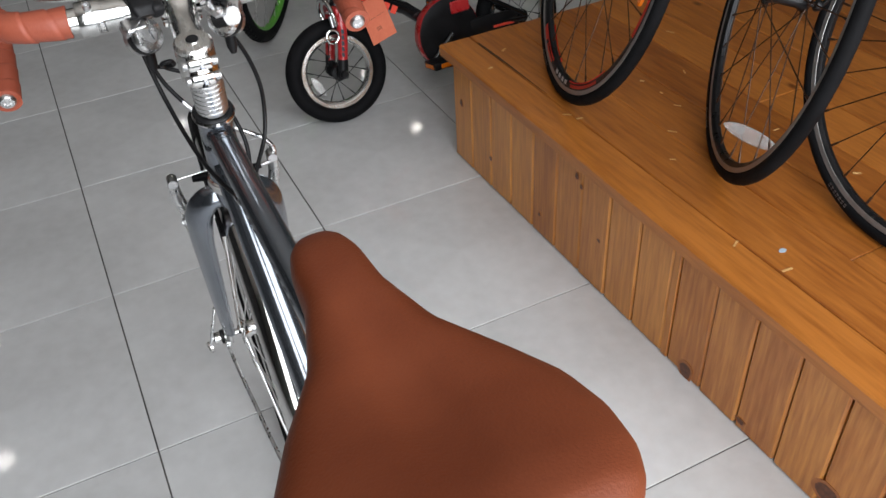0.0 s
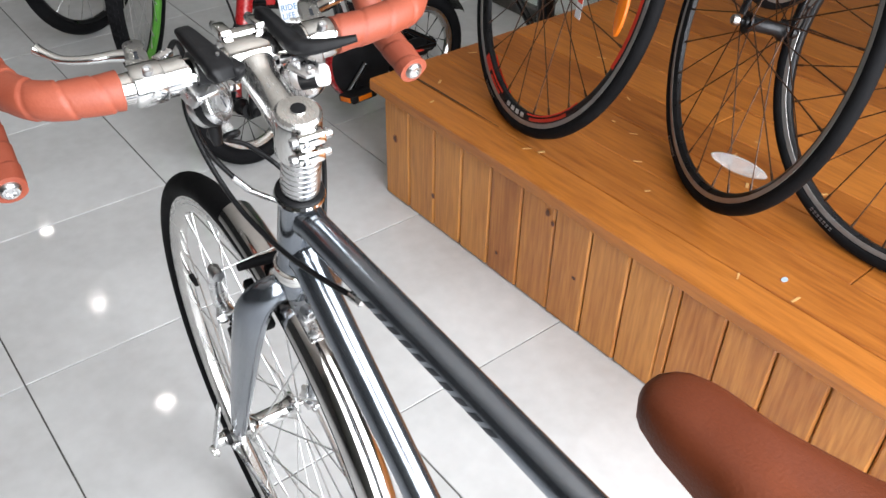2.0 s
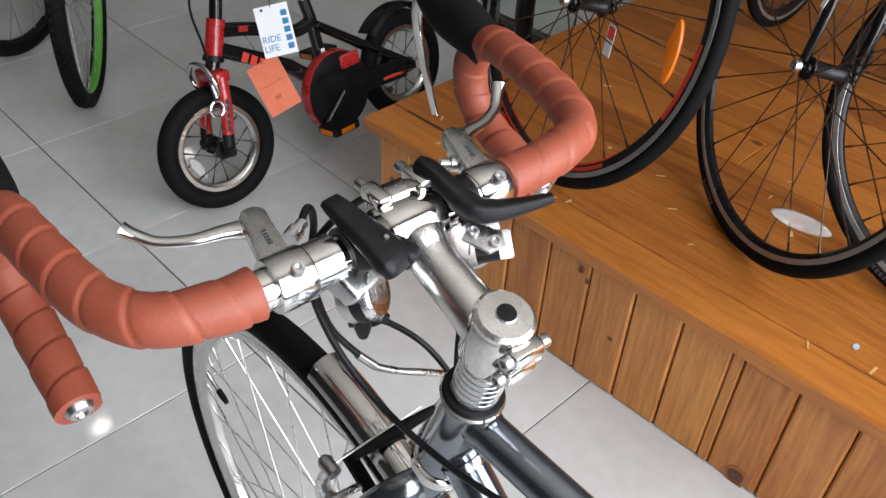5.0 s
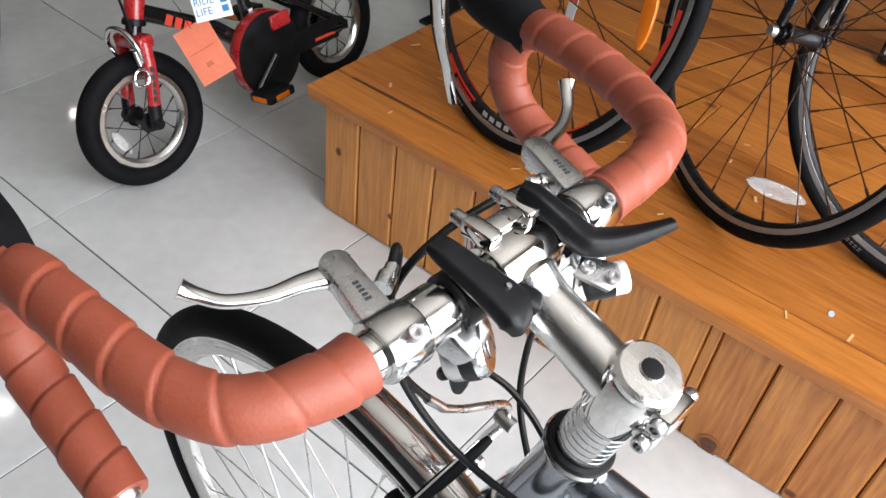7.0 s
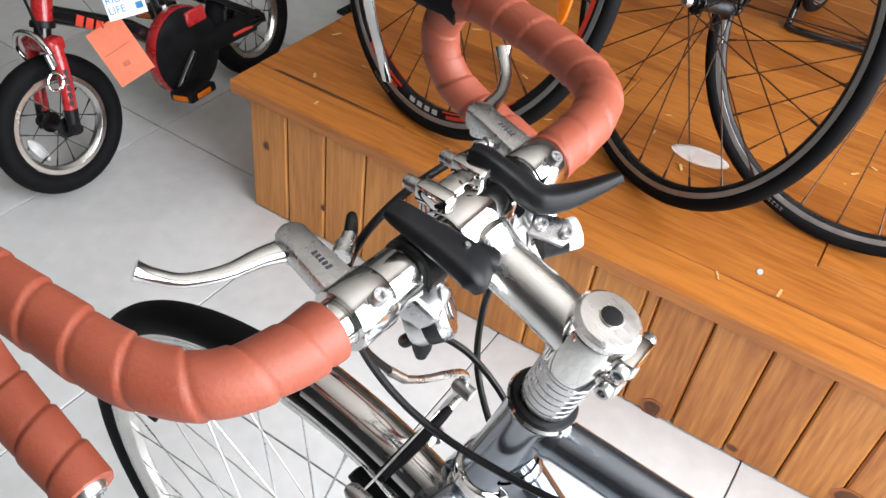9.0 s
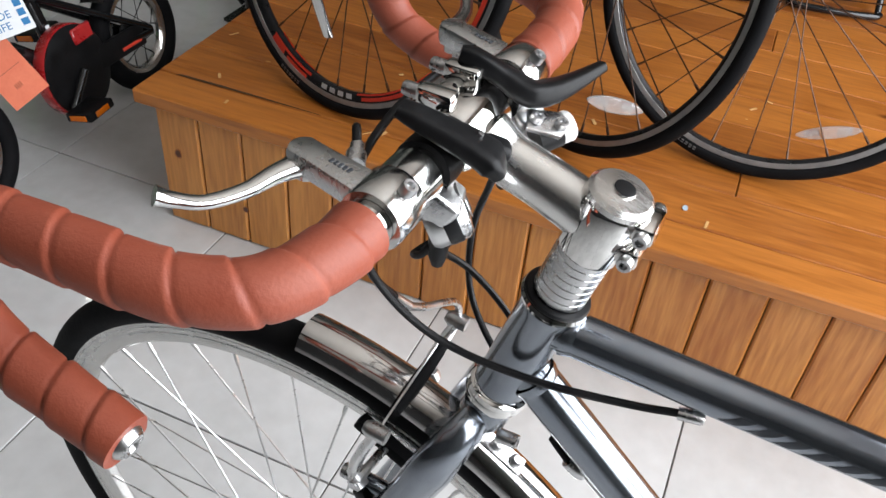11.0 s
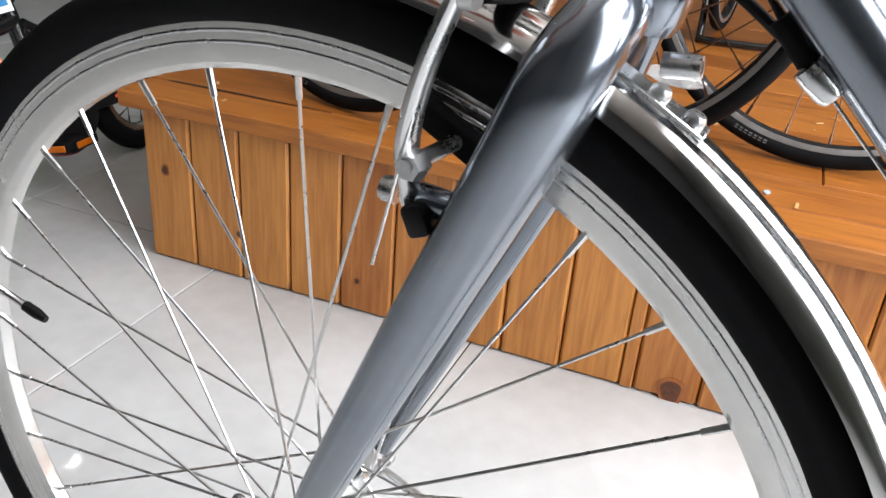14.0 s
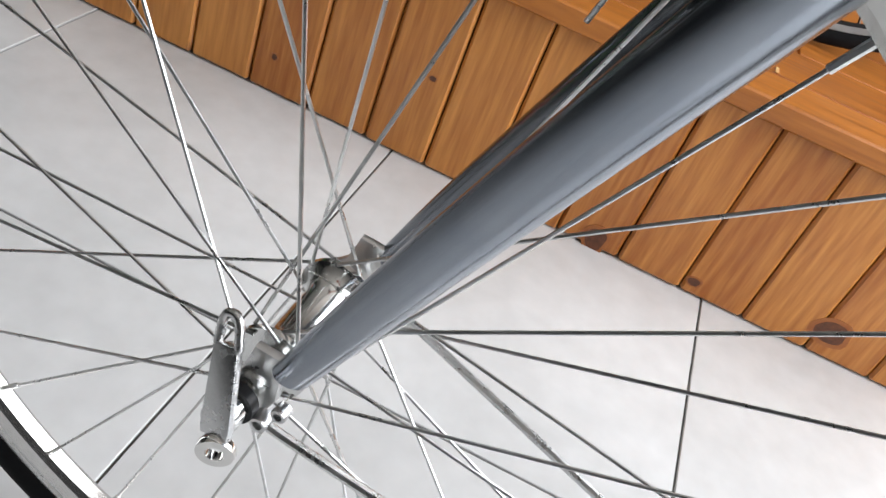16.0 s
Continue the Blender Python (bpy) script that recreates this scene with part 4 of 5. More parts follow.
# lettering that cannot be read: short slanted bars on both flanks of the top tube
d = (SEAT - HT).normalized()
upv = (Vector((0, 0, 1)) - d * d.z).normalized()
for sgn in (-1, 1):
    for k in range(10):
        lt = bmesh.new()
        for s in range(4):
            a0 = radians(-20 + 9 * s)
            a1 = radians(-20 + 9 * (s + 1))
            z0 = 0.118 + 0.0165 * k + 0.0028 * s
            qs = []
            for aa, zz in ((a0, z0), (a0, z0 + 0.0095), (a1, z0 + 0.0123), (a1, z0 + 0.0028)):
                n = (Vector((sgn, 0, 0)) * math.cos(aa) + upv * math.sin(aa)) * 0.0147
                qs.append(lt.verts.new(HT + d * zz + n))
            lt.faces.new(qs)
        bmesh.ops.solidify(lt, geom=lt.faces[:], thickness=0.0003)
        part("lettering", lt, LETTER_GREY, top_tube, "worn dark lettering shown as bars", smooth=False)
part("seat_tube", tube([BB, SEAT, SEAT + (SEAT - BB) * 0.05], 0.0148, 20), PAINT, bike)
st = (SEAT - BB).normalized()
part("seat_post", tube([SEAT, SEAT + st * 0.125], 0.0135, 18), POLISHED, bike, "polished alloy seat post")
REAR = Vector((0, -0.83, 0.330))
for sx in (-1, 1):
    part("chain_stay", tube(smooth_line([BB + Vector((sx * 0.02, -0.01, 0)), BB + Vector((sx * 0.034, -0.1, 0.012)), REAR + Vector((sx * 0.058, 0.01, 0))], 5), 0.009, 12), PAINT, bike)
    part("seat_stay", tube(smooth_line([SEAT + Vector((sx * 0.014, -0.008, -0.01)), SEAT + Vector((sx * 0.03, -0.07, -0.1)), REAR + Vector((sx * 0.058, 0.0, 0.012))], 5), 0.0075, 12), PAINT, bike)
part("bottom_bracket", turned([(0, -0.036), (0.02, -0.036), (0.02, 0.036), (0, 0.036)], BB, (1, 0, 0), 20), PAINT, bike)
wheel(bike, "rear_wheel", Matrix.Translation(REAR), 0.349, 0.3225, 0.2945, 0.021, 0.0165, 32, 0.036, 0.0215, 0.00105, (RIM_ALLOY, RUBBER, SPOKE_STEEL, POLISHED), 0.1, track=False, label="silver alloy hub of the rear wheel")
part("kickstand", tube([BB + Vector((-0.02, -0.07, 0)), BB + Vector((-0.14, -0.02, -0.314))], 0.006, 10), BLACK_PLASTIC, bike, "black folding kickstand")


# saddle: lofted sections from nose to tail, with a soft channel
def saddle(at, m=None):
    secs = []
    ctl_t = (0.0, 0.03, 0.10, 0.22, 0.38, 0.52, 0.64, 0.76, 0.87, 0.95, 1.0)
    ctl_w = (0.008, 0.019, 0.0245, 0.0275, 0.043, 0.071, 0.088, 0.092, 0.087, 0.076, 0.052)
    ctl_z = (-0.010, -0.003, 0.0, -0.001, -0.004, -0.005, -0.002, 0.004, 0.010, 0.011, 0.004)
    ctl_d = (0.010, 0.020, 0.026, 0.031, 0.035, 0.038, 0.040, 0.042, 0.042, 0.038, 0.028)
    n = 44
    bm = bmesh.new()
    rings = []
    for i in range(n + 1):
        t = (i / n)
        w, z, dp = (float(np.interp(t, ctl_t, c)) for c in (ctl_w, ctl_z, ctl_d))
        y = -0.275 * t
        ring = []
        for k in range(29):
            a = radians(-90 + 180 * k / 28)
            sx = math.sin(a)
            x = w * (abs(sx) ** 0.75) * (1 if sx > 0 else -1)
            drop = dp * (1 - math.cos(a) ** 0.62)
            groove = 0.0115 * math.exp(-(x / 0.0085) ** 2) * math.exp(-((t - 0.62) / 0.30) ** 2)
            zz = z - drop - groove
            if k in (0, 28):
                x *= 0.97
            ring.append(bm.verts.new(Vector((x, y, zz))))
        rings.append(ring)
    for a, b in zip(rings, rings[1:]):
        for k in range(28):
            bm.faces.new((a[k], a[k + 1], b[k + 1], b[k]))
    for a, b in zip(rings, rings[1:]):
        bm.faces.new((a[0], b[0], b[28], a[28]))
    bm.faces.new(rings[0])
    bm.faces.new(rings[-1][::-1])
    bmesh.ops.smooth_vert(bm, verts=[v for r in rings for v in r[1:28]], factor=0.5, use_axis_x=True, use_axis_y=True, use_axis_z=True)
    bm.transform(Matrix.Translation(at) @ (m or Matrix()))
    return bm


SAD = Vector((-0.010, -0.410, 0.924))
sad = part("saddle", saddle(SAD, pose(0, 0, 0, 0, 0, 0)), LEATHER, bike, "chestnut brown leather saddle with a soft channel", split=75)
for sx in (-1, 1):
    part("rail", tube(smooth_line([SAD + Vector((sx * 0.008, -0.03, -0.035)), SAD + Vector((sx * 0.018, -0.1, -0.058)), SAD + Vector((sx * 0.022, -0.18, -0.058)), SAD + Vector((sx * 0.03, -0.25, -0.035))], 5), 0.0035, 8), CHROME, sad, "steel saddle rail")
part("rail_clamp", boxed((-0.028, -0.02, -0.012), (0.028, 0.02, 0.012), Matrix.Translation(SEAT + st * 0.125), 0.004, 2), POLISHED, bike)


# ---- bicycles on the platform ----
def wheel_pose(x, y, z, heading, lean):
    """The axle along x, the wheel's plane along a heading, its top leaning to the heading's right."""
    h, l = radians(heading), radians(lean)
    d = Vector((math.cos(h), math.sin(h), 0))
    u = Vector((math.sin(l) * math.sin(h), -math.sin(l) * math.cos(h), math.cos(l)))
    n = d.cross(u)
    m = Matrix((n, d, u)).transposed().to_4x4()
    m.translation = (x, y, z)
    return m


def arc_marks(bm, r0, r1, a0, a1, x, n=6):
    """A flat decal on the flank of a rim, between two angles."""
    rows = []
    for i in range(n + 1):
        a = radians(a0 + (a1 - a0) * i / n)
        rows.append([bm.verts.new((x, r * math.cos(a), r * math.sin(a))) for r in (r0, r1)])
    fs = [bm.faces.new((p[0], p[1], q[1], q[0])) for p, q in zip(rows, rows[1:])]
    bmesh.ops.solidify(bm, geom=fs, thickness=0.0003)


def lens_reflector(parent, at, length, width, thick, m, material, label):
    out = [(length / 2 * math.cos(a), width / 2 * math.sin(a) * (1 - 0.25 * abs(math.cos(a)) ** 3)) for a in np.linspace(0, 2 * math.pi, 25)[:-1]]
    r = part("spoke_reflector", plate(out, thick, Matrix.Translation(at) @ m, 0.0015), material, parent, label)
    bm = bmesh.new()
    for q in (-0.24, 0.24):
        block(bm, (q * length - 0.012, -width * 0.22, thick / 2), (q * length + 0.012, width * 0.22, thick / 2 + 0.0008), Matrix.Translation(at) @ m)
    part("reflector_grid", bm, CLEAR if material is CLEAR else ORANGE, r, "moulded lens grid", smooth=False)


def display_bicycle(wm, name, label, paint, tail, rim_in, decal, group):
    """A racing bicycle with its front wheel turned to the aisle; the frame runs back over the platform."""
    hub_at = wm.translation
    base = Matrix.Translation((hub_at.x, hub_at.y, TOPZ))
    b = root(name, base, label, "bicycle", group)
    loc = base.inverted() @ wm
    R = 0.336
    hub = wheel(b, "front_wheel", loc, R, R - 0.0195, rim_in, 0.019, 0.0125, 28, 0.036, 0.0195, 0.00128, (BLACK_ALLOY, RUBBER, BRONZE_SPOKE, BLACK_ALLOY), 0.15, label="black hub of the front wheel")
    if decal:
        for sx in (-1, 1):
            w = sx * 0.0101
            for r0, r1, a0, a1 in ((0.001, 0.0175, -58, -66), (0.001, 0.007, -66, -82), (0.0105, 0.0175, -68, -80), (0.001, 0.0045, -106, -142), (0.0075, 0.0145, -108, -134), (0.004, 0.013, 0, 28), (0.004, 0.013, 170, 196), (0.004, 0.013, 60, 85)):
                bm = bmesh.new()
                arc_marks(bm, rim_in + r0, rim_in + r1, a0, a1, w)
                part("rim_decal", bm, RED_DECAL, hub, "red decal on the rim", smooth=False)
            bm = bmesh.new()
            for k in range(4):
                arc_marks(bm, rim_in + 0.004, rim_in + 0.0135, -88 - 4.2 * k, -90.8 - 4.2 * k, w, 2)
            part("rim_lettering", bm, WHITE_DECAL, hub, "white rim lettering shown as bars", smooth=False)
    # unreadable lettering on the tyre wall
    bm = bmesh.new()
    for k in range(7):
        arc_marks(bm, R - 0.0165, R - 0.0105, -78 + 1.5 * k, -77 + 1.5 * k, 0.0126, 1)
        arc_marks(bm, R - 0.0165, R - 0.0105, -78 + 1.5 * k, -77 + 1.5 * k, -0.0126, 1)
    part("tyre_lettering", bm, BRAKE_TRACK, hub, "grey tyre lettering shown as bars", smooth=False)
    up = (loc.to_3x3() @ Vector((0, 0, 1))).normalized()
    fwd = (loc.to_3x3() @ Vector((0, 1, 0))).normalized()
    sid = (loc.to_3x3() @ Vector((1, 0, 0))).normalized()
    c = loc.translation
    back = fwd * tail[2]
    crown = c + up * 0.372 + back * 0.05
    fork = part("fork", tube([crown - up * 0.012, crown + up * 0.05], 0.018, 16), paint, b)
    for sx in (-1, 1):
        pts = smooth_line([crown + sid * sx * 0.012, crown + sid * sx * 0.036 - up * 0.03, crown + sid * sx * 0.044 - up * 0.12, c + sid * sx * 0.049 + up * 0.10 + back * 0.01, c + sid * sx * 0.050 + up * 0.012], 5)
        n = len(pts)
        bl = part("fork_blade", tube(pts, [0.015 - 0.007 * i / n for i in range(n)], 14, flat=0.75), paint, fork)
        bm = bmesh.new()
        for k in range(5):
            p = c + sid * sx * 0.0605 + up * (0.10 + 0.022 * k) + back * 0.012
            block(bm, (-0.0006, -0.0045, -0.007), (0.0006, 0.0045, 0.007), Matrix.Translation(p) @ loc.to_3x3().to_4x4())
        part("lettering", bm, WHITE_DECAL, bl, "white lettering shown as bars", smooth=False)
        part("axle_nut", turned([(0, 0.0), (0.010, 0.0), (0.011, 0.004), (0.008, 0.011), (0, 0.012)], c + sid * sx * 0.052, sid * sx, 16), BLACK_ALLOY if sx > 0 else BOLT, b)
    part("quick_release_lever", tube(smooth_line([c + sid * 0.060, c + sid * 0.068 + up * 0.015, c + sid * 0.062 + up * 0.05], 4), 0.004, 10), BLACK_ALLOY, b, "black quick-release lever")
    ht = crown + up * 0.05
    head = part("head_tube", tube([ht, ht + up * 0.13], 0.022, 18), paint, b)
    tv = Vector((tail[0], tail[1], 0)).normalized()
    bbp = Vector((c.x, c.y, 0.27)) + tv * 0.6 + up * 0.02
    seat = bbp + Vector((0, 0, 0.47)) + tv * 0.14 + sid * 0.05
    rear = Vector((c.x, c.y, R)) + tv * 0.99
    part("down_tube", tube([ht + up * 0.03, bbp], 0.019, 16), paint, b)
    part("top_tube", tube([ht + up * 0.11, seat], 0.016, 16), paint, b)
    part("seat_tube", tube([bbp, seat + (seat - bbp) * 0.1], 0.016, 16), paint, b)
    sn = tv.cross(Vector((0, 0, 1)))
    for sx in (-1, 1):
        part("chain_stay", tube([bbp + sn * sx * 0.02, rear + sn * sx * 0.06], 0.009, 10), paint, b)
        part("seat_stay", tube([seat + sn * sx * 0.012, rear + sn * sx * 0.06], 0.007, 10), paint, b)
        part("crank", tube([bbp + sn * sx * 0.07, bbp + sn * sx * 0.078 + tv * (0.12 * sx) + Vector((0, 0, -0.10 * sx))], 0.009, 10), BLACK_ALLOY, b)
    part("chainring", turned([(0.07, -0.002), (0.085, -0.002), (0.085, 0.002), (0.07, 0.002)], bbp + sn * 0.055, sn, 40, True), BLACK_ALLOY, b)
    rm = Matrix((sn, tv, Vector((0, 0, 1)))).transposed().to_4x4()
    rm.translation = rear
    wheel(b, "rear_wheel", rm, R, R - 0.0195, rim_in, 0.019, 0.0125, 28, 0.036, 0.0195, 0.00128, (BLACK_ALLOY, RUBBER, BRONZE_SPOKE, BLACK_ALLOY), 0.3, label="black hub of the rear wheel")
    return b, hub, loc


GROUP = "racing bicycles on the platform"
W1 = wheel_pose(0.652, -0.222, 0.642, 72.0, 16.5)
b1, hub1, l1 = display_bicycle(W1, "racing_bicycle", "black racing bicycle with red rim decals on the pine platform", BLACK_GLOSS, (1.0, 0.05, 1), 0.288, True, GROUP)
W2 = wheel_pose(0.741, -0.636, 0.647, 56.5, 13.5)
b2, hub2, l2 = display_bicycle(W2, "racing_bicycle", "black racing bicycle with a clear spoke reflector on the pine platform", BLACK_GLOSS, (1.0, -0.05, 1), 0.296, False, GROUP)
W3 = wheel_pose(0.853, -0.946, 0.634, 85.0, 20.5)
b3, hub3, l3 = display_bicycle(W3, "racing_bicycle", "black racing bicycle with grey brake tracks on the pine platform", BLACK_GLOSS, (1.0, -0.22, 1), 0.299, False, GROUP)
RX = pose(0, 0, 0, 0, 90, 0)
lens_reflector(hub2, (0, -0.135, -0.205), 0.104, 0.028, 0.008, Matrix.Rotation(radians(60), 4, "Z") @ pose(0, 0, 0, 90, 0, 90), CLEAR, "clear oval spoke reflector")
lens_reflector(hub3, (0, -0.135, -0.22), 0.108, 0.022, 0.008, pose(0, 0, 0, 90, 0, 90) @ pose(0, 0, 0, 0, 0, -22), CLEAR, "clear oval spoke reflector")
lens_reflector(hub1, (0, -0.235, 0.015), 0.105, 0.027, 0.008, pose(0, 0, 0, 90, 0, 90) @ pose(0, 0, 0, 0, 0, 78), ORANGE, "orange spoke reflector")
lens_reflector(hub1, (0, 0.17, 0.03), 0.105, 0.027, 0.008, pose(0, 0, 0, 90, 0, 90) @ pose(0, 0, 0, 0, 0, 78), ORANGE, "orange spoke reflector")
tag1 = part("warning_tag", plate([(-0.011, -0.03), (0.011, -0.03), (0.011, 0.03), (-0.011, 0.03)], 0.0006, Matrix.Translation((0.04, -0.045, -0.045)) @ pose(0, 0, 0, 80, 0, 90)), CARD_WHITE, hub1, "small white and red paper tag", smooth=False)
part("tag_print", plate([(-0.009, 0.002), (0.009, 0.002), (0.009, 0.026), (-0.009, 0.026)], 0.0012, Matrix.Translation((0.04, -0.045, -0.045)) @ pose(0, 0, 0, 80, 0, 90)), RED_DECAL, tag1, "red printed block", smooth=False)


# low wheel stands of bent black tube
def wheel_stand(x, y, turn):
    s = root("bicycle_stand", Matrix.Translation((x, y, TOPZ)) @ pose(0, 0, 0, 0, 0, turn), "black bent-tube bicycle stand on the platform", "bicycle stand", "stands on the platform")
    for q in (-0.045, 0.045):
        part("leg", tube(smooth_line([(0, q - 0.0, 0.30), (0.0, q * 2.2, 0.16), (-0.08, q * 2.4, 0.012), (-0.10, q * 2.4, 0.009)], 5), 0.0085, 12), BLACK_GLOSS, s)
    part("foot", tube(smooth_line([(-0.10, -0.11, 0.009), (-0.115, -0.09, 0.009), (-0.12, 0.0, 0.009), (-0.115, 0.09, 0.009), (-0.10, 0.11, 0.009)], 5), 0.0085, 12), BLACK_GLOSS, s)
    return s


wheel_stand(1.64, -0.75, 8)
wheel_stand(1.70, -1.05, 10)


# ---- the child's bicycle ----
KB = Matrix.Translation((0.262, 0.457, 0)) @ pose(0, 0, 0, 0, 0, 5.0) @ pose(0, 0, 0, -12.5, 0, 0)
kid = root("childs_bicycle", KB, "small black and red child's bicycle standing on the tiles", "bicycle")
KR = 0.150
AXLE = pose(0, 0, 0, 0, 0, 90)


def small_wheel(name, x, turn):
    m = Matrix.Translation((x, 0, KR)) @ pose(0, 0, 0, 0, 0, turn) @ AXLE
    return wheel(kid, name, m, KR, 0.106, 0.0885, 0.024, 0.0228, 14, 0.030, 0.022, 0.0011, (RIM_ALLOY, RUBBER, BLACK_ALLOY, BLACK_PLASTIC), 0.2, crosses=True, track=False, label="small spoked wheel hub")


kf = small_wheel("front_wheel", 0.0, -6)
kr = small_wheel("rear_wheel", 0.632, 0)
lens_reflector(kf, (0, 0.062, -0.03), 0.07, 0.024, 0.006, pose(0, 0, 0, 90, 0, 90) @ pose(0, 0, 0, 0, 0, 65), CLEAR, "clear spoke reflector")
kfork = part("fork", boxed((-0.02, -0.045, -0.014), (0.02, 0.045, 0.014), Matrix.Translation((0.035, 0, 0.318)), 0.008, 3), RED, kid, "red fork crown")
for sy in (-1, 1):
    part("fork_blade", tube(smooth_line([(0.034, sy * 0.036, 0.318), (0.022, sy * 0.044, 0.25), (0.006, sy * 0.045, 0.175)], 5), 0.0145, 14, flat=0.85), RED, kfork)
    part("blade_tip", tube(smooth_line([(0.009, sy * 0.0452, 0.19), (0.001, sy * 0.0455, 0.15), (-0.001, sy * 0.0455, 0.138)], 4), 0.0152, 14, flat=0.82), BLACK_PLASTIC, kfork, "black plastic blade tip")
    part("axle_nut", turned([(0, 0), (0.012, 0), (0.013, 0.006), (0.009, 0.012), (0, 0.012)], (0, sy * 0.052, KR), (0, sy, 0), 12), BLACK_PLASTIC, kfork)
    bm = bmesh.new()
    for k in range(5):
        block(bm, (-0.004, -0.0006, -0.006), (0.004, 0.0006, 0.006), Matrix.Translation((0.0125 + 0.003 * k - 0.004, sy * 0.0583, 0.205 + 0.0155 * k)))
    part("lettering", bm, LETTER_DARK, kfork, "dark lettering shown as bars", smooth=False)
part("steerer", tube([(0.036, 0, 0.325), (0.048, 0, 0.352)], 0.017, 16), BLACK_GLOSS, kid)
part("head_tube", tube([(0.048, 0, 0.352), (0.080, 0, 0.435)], 0.021, 18), RED, kid, "red head tube")
part("head_cup", turned([(0, -0.006), (0.024, -0.006), (0.025, 0.0), (0.023, 0.008), (0, 0.008)], (0.048, 0, 0.352), (0.36, 0, 0.93), 20), BLACK_PLASTIC, kid)
part("handlebar_stem", tube([(0.080, 0, 0.435), (0.108, 0, 0.53)], 0.015, 14), BLACK_GLOSS, kid)
part("handlebar", tube(smooth_line([(0.16, -0.24, 0.62), (0.125, -0.10, 0.60), (0.11, 0, 0.535), (0.125, 0.10, 0.60), (0.16, 0.24, 0.62)], 6), 0.010, 12), BLACK_GLOSS, kid)
part("brake_cable", tube(smooth_line([(0.02, -0.10, 0.60), (-0.005, -0.05, 0.50), (0.018, -0.02, 0.40), (0.02, -0.025, 0.345)], 6), 0.0028, 8), BLACK_PLASTIC, kid)
caliper = part("brake_caliper", tube(smooth_line([(0.012, -0.044, 0.285), (0.006, -0.05, 0.315), (0.004, -0.03, 0.345), (0.004, 0.0, 0.352), (0.004, 0.03, 0.345), (0.006, 0.05, 0.315), (0.012, 0.044, 0.285)], 5), 0.006, 10), POLISHED, kid, "polished caliper brake")
part("bell_ring", tube(smooth_line([(-0.012 + 0.018 * math.cos(a), -0.062, 0.262 + 0.018 * math.sin(a)) for a in np.linspace(0, 2 * math.pi, 11)[:-1]], 3, True), 0.0032, 8, closed=True), CHROME, kid, "chrome ring hanging at the fork")
part("ring_screw", tube([(-0.004, -0.058, 0.285), (-0.004, -0.052, 0.315)], 0.005, 10), BOLT, kid)
KBB = Vector((0.36, 0, 0.172))
kdown = part("down_tube", tube([(0.058, 0, 0.372), (0.25, 0, 0.268), tuple(KBB)], 0.0185, 18), BLACK_GLOSS, kid)
bm = bmesh.new()
dv = (KBB - Vector((0.058, 0, 0.372))).normalized()
uvv = Vector((0, 1, 0)).cross(dv)
for k in range(5):
    block(bm, (-0.009, -0.0006, -0.0115), (0.009, 0.0006, 0.0115), Matrix.Translation(Vector((0.058, 0, 0.372)) + dv * (0.075 + 0.0255 * k) + Vector((0, -0.0188, 0.003))) @ frame_of((0, 0, 0), (0, 0, 1)) @ Matrix.Rotation(math.atan2(-dv.z, dv.x), 4, "Y"))
part("lettering", bm, RED_DECAL, kdown, "red lettering shown as bars", smooth=False)
ktop = part("top_tube", tube(smooth_line([(0.072, 0, 0.41), (0.17, 0, 0.385), (0.28, 0, 0.345), (0.345, 0, 0.352)], 5), 0.0165, 16), BLACK_GLOSS, kid)
part("frame_decal", boxed((-0.014, -0.0172, -0.006), (0.014, 0.0172, 0.008), Matrix.Translation((0.135, 0, 0.396)) @ pose(0, 0, 0, 0, 12, 0), 0.002), RED, ktop, "small red decal")
kseat = part("seat_tube", tube([tuple(KBB), (0.345, 0, 0.36), (0.33, 0, 0.43)], 0.0155, 16), BLACK_GLOSS, kid)
part("white_label", plate([(-0.006, -0.012), (0.006, -0.012), (0.006, 0.012), (-0.006, 0.012)], 0.0006, Matrix.Translation((0.352, -0.0162, 0.27)) @ pose(0, 0, 0, 90, 0, 0)), CARD_WHITE, kseat, "small white label", smooth=False)
part("seat_collar", turned([(0, 0), (0.019, 0), (0.019, 0.02), (0, 0.02)], (0.333, 0, 0.415), (-0.2, 0, 1), 16), BOLT, kid)
part("seat_post", tube([(0.33, 0, 0.42), (0.315, 0, 0.50)], 0.0125, 14), BLACK_GLOSS, kid)
ks = saddle(Vector((0, 0, 0)), pose(0, 0, 0, 0, 0, 90))
ks.transform(Matrix.Translation((0.21, 0, 0.528)) @ Matrix.Scale(0.84, 4))
part("saddle", ks, BLACK_PLASTIC, kid, "small padded black saddle", split=75)
part("saddle_tail", boxed((-0.012, -0.04, -0.03), (0.014, 0.04, 0.014), Matrix.Translation((0.447, 0, 0.52)), 0.006, 2), RED, kid, "red saddle bumper")
for sy in (-1, 1):
    part("chain_stay", tube([tuple(KBB + Vector((0.02, sy * 0.03, 0))), (0.632, sy * 0.05, KR)], 0.010, 12), BLACK_GLOSS, kid)
    part("seat_stay", tube([(0.35, sy * 0.018, 0.345), (0.632, sy * 0.05, KR + 0.006)], 0.009, 12), BLACK_GLOSS, kid)
guard_k = part("chain_guard", turned([(0, -0.006), (0.098, -0.006), (0.101, -0.002), (0.101, 0.004), (0.085, 0.008), (0.06, 0.010), (0, 0.010)], KBB + Vector((0, -0.044, 0)), (0, -1, 0), 40), BLACK_PLASTIC, kid, "black round chain guard")
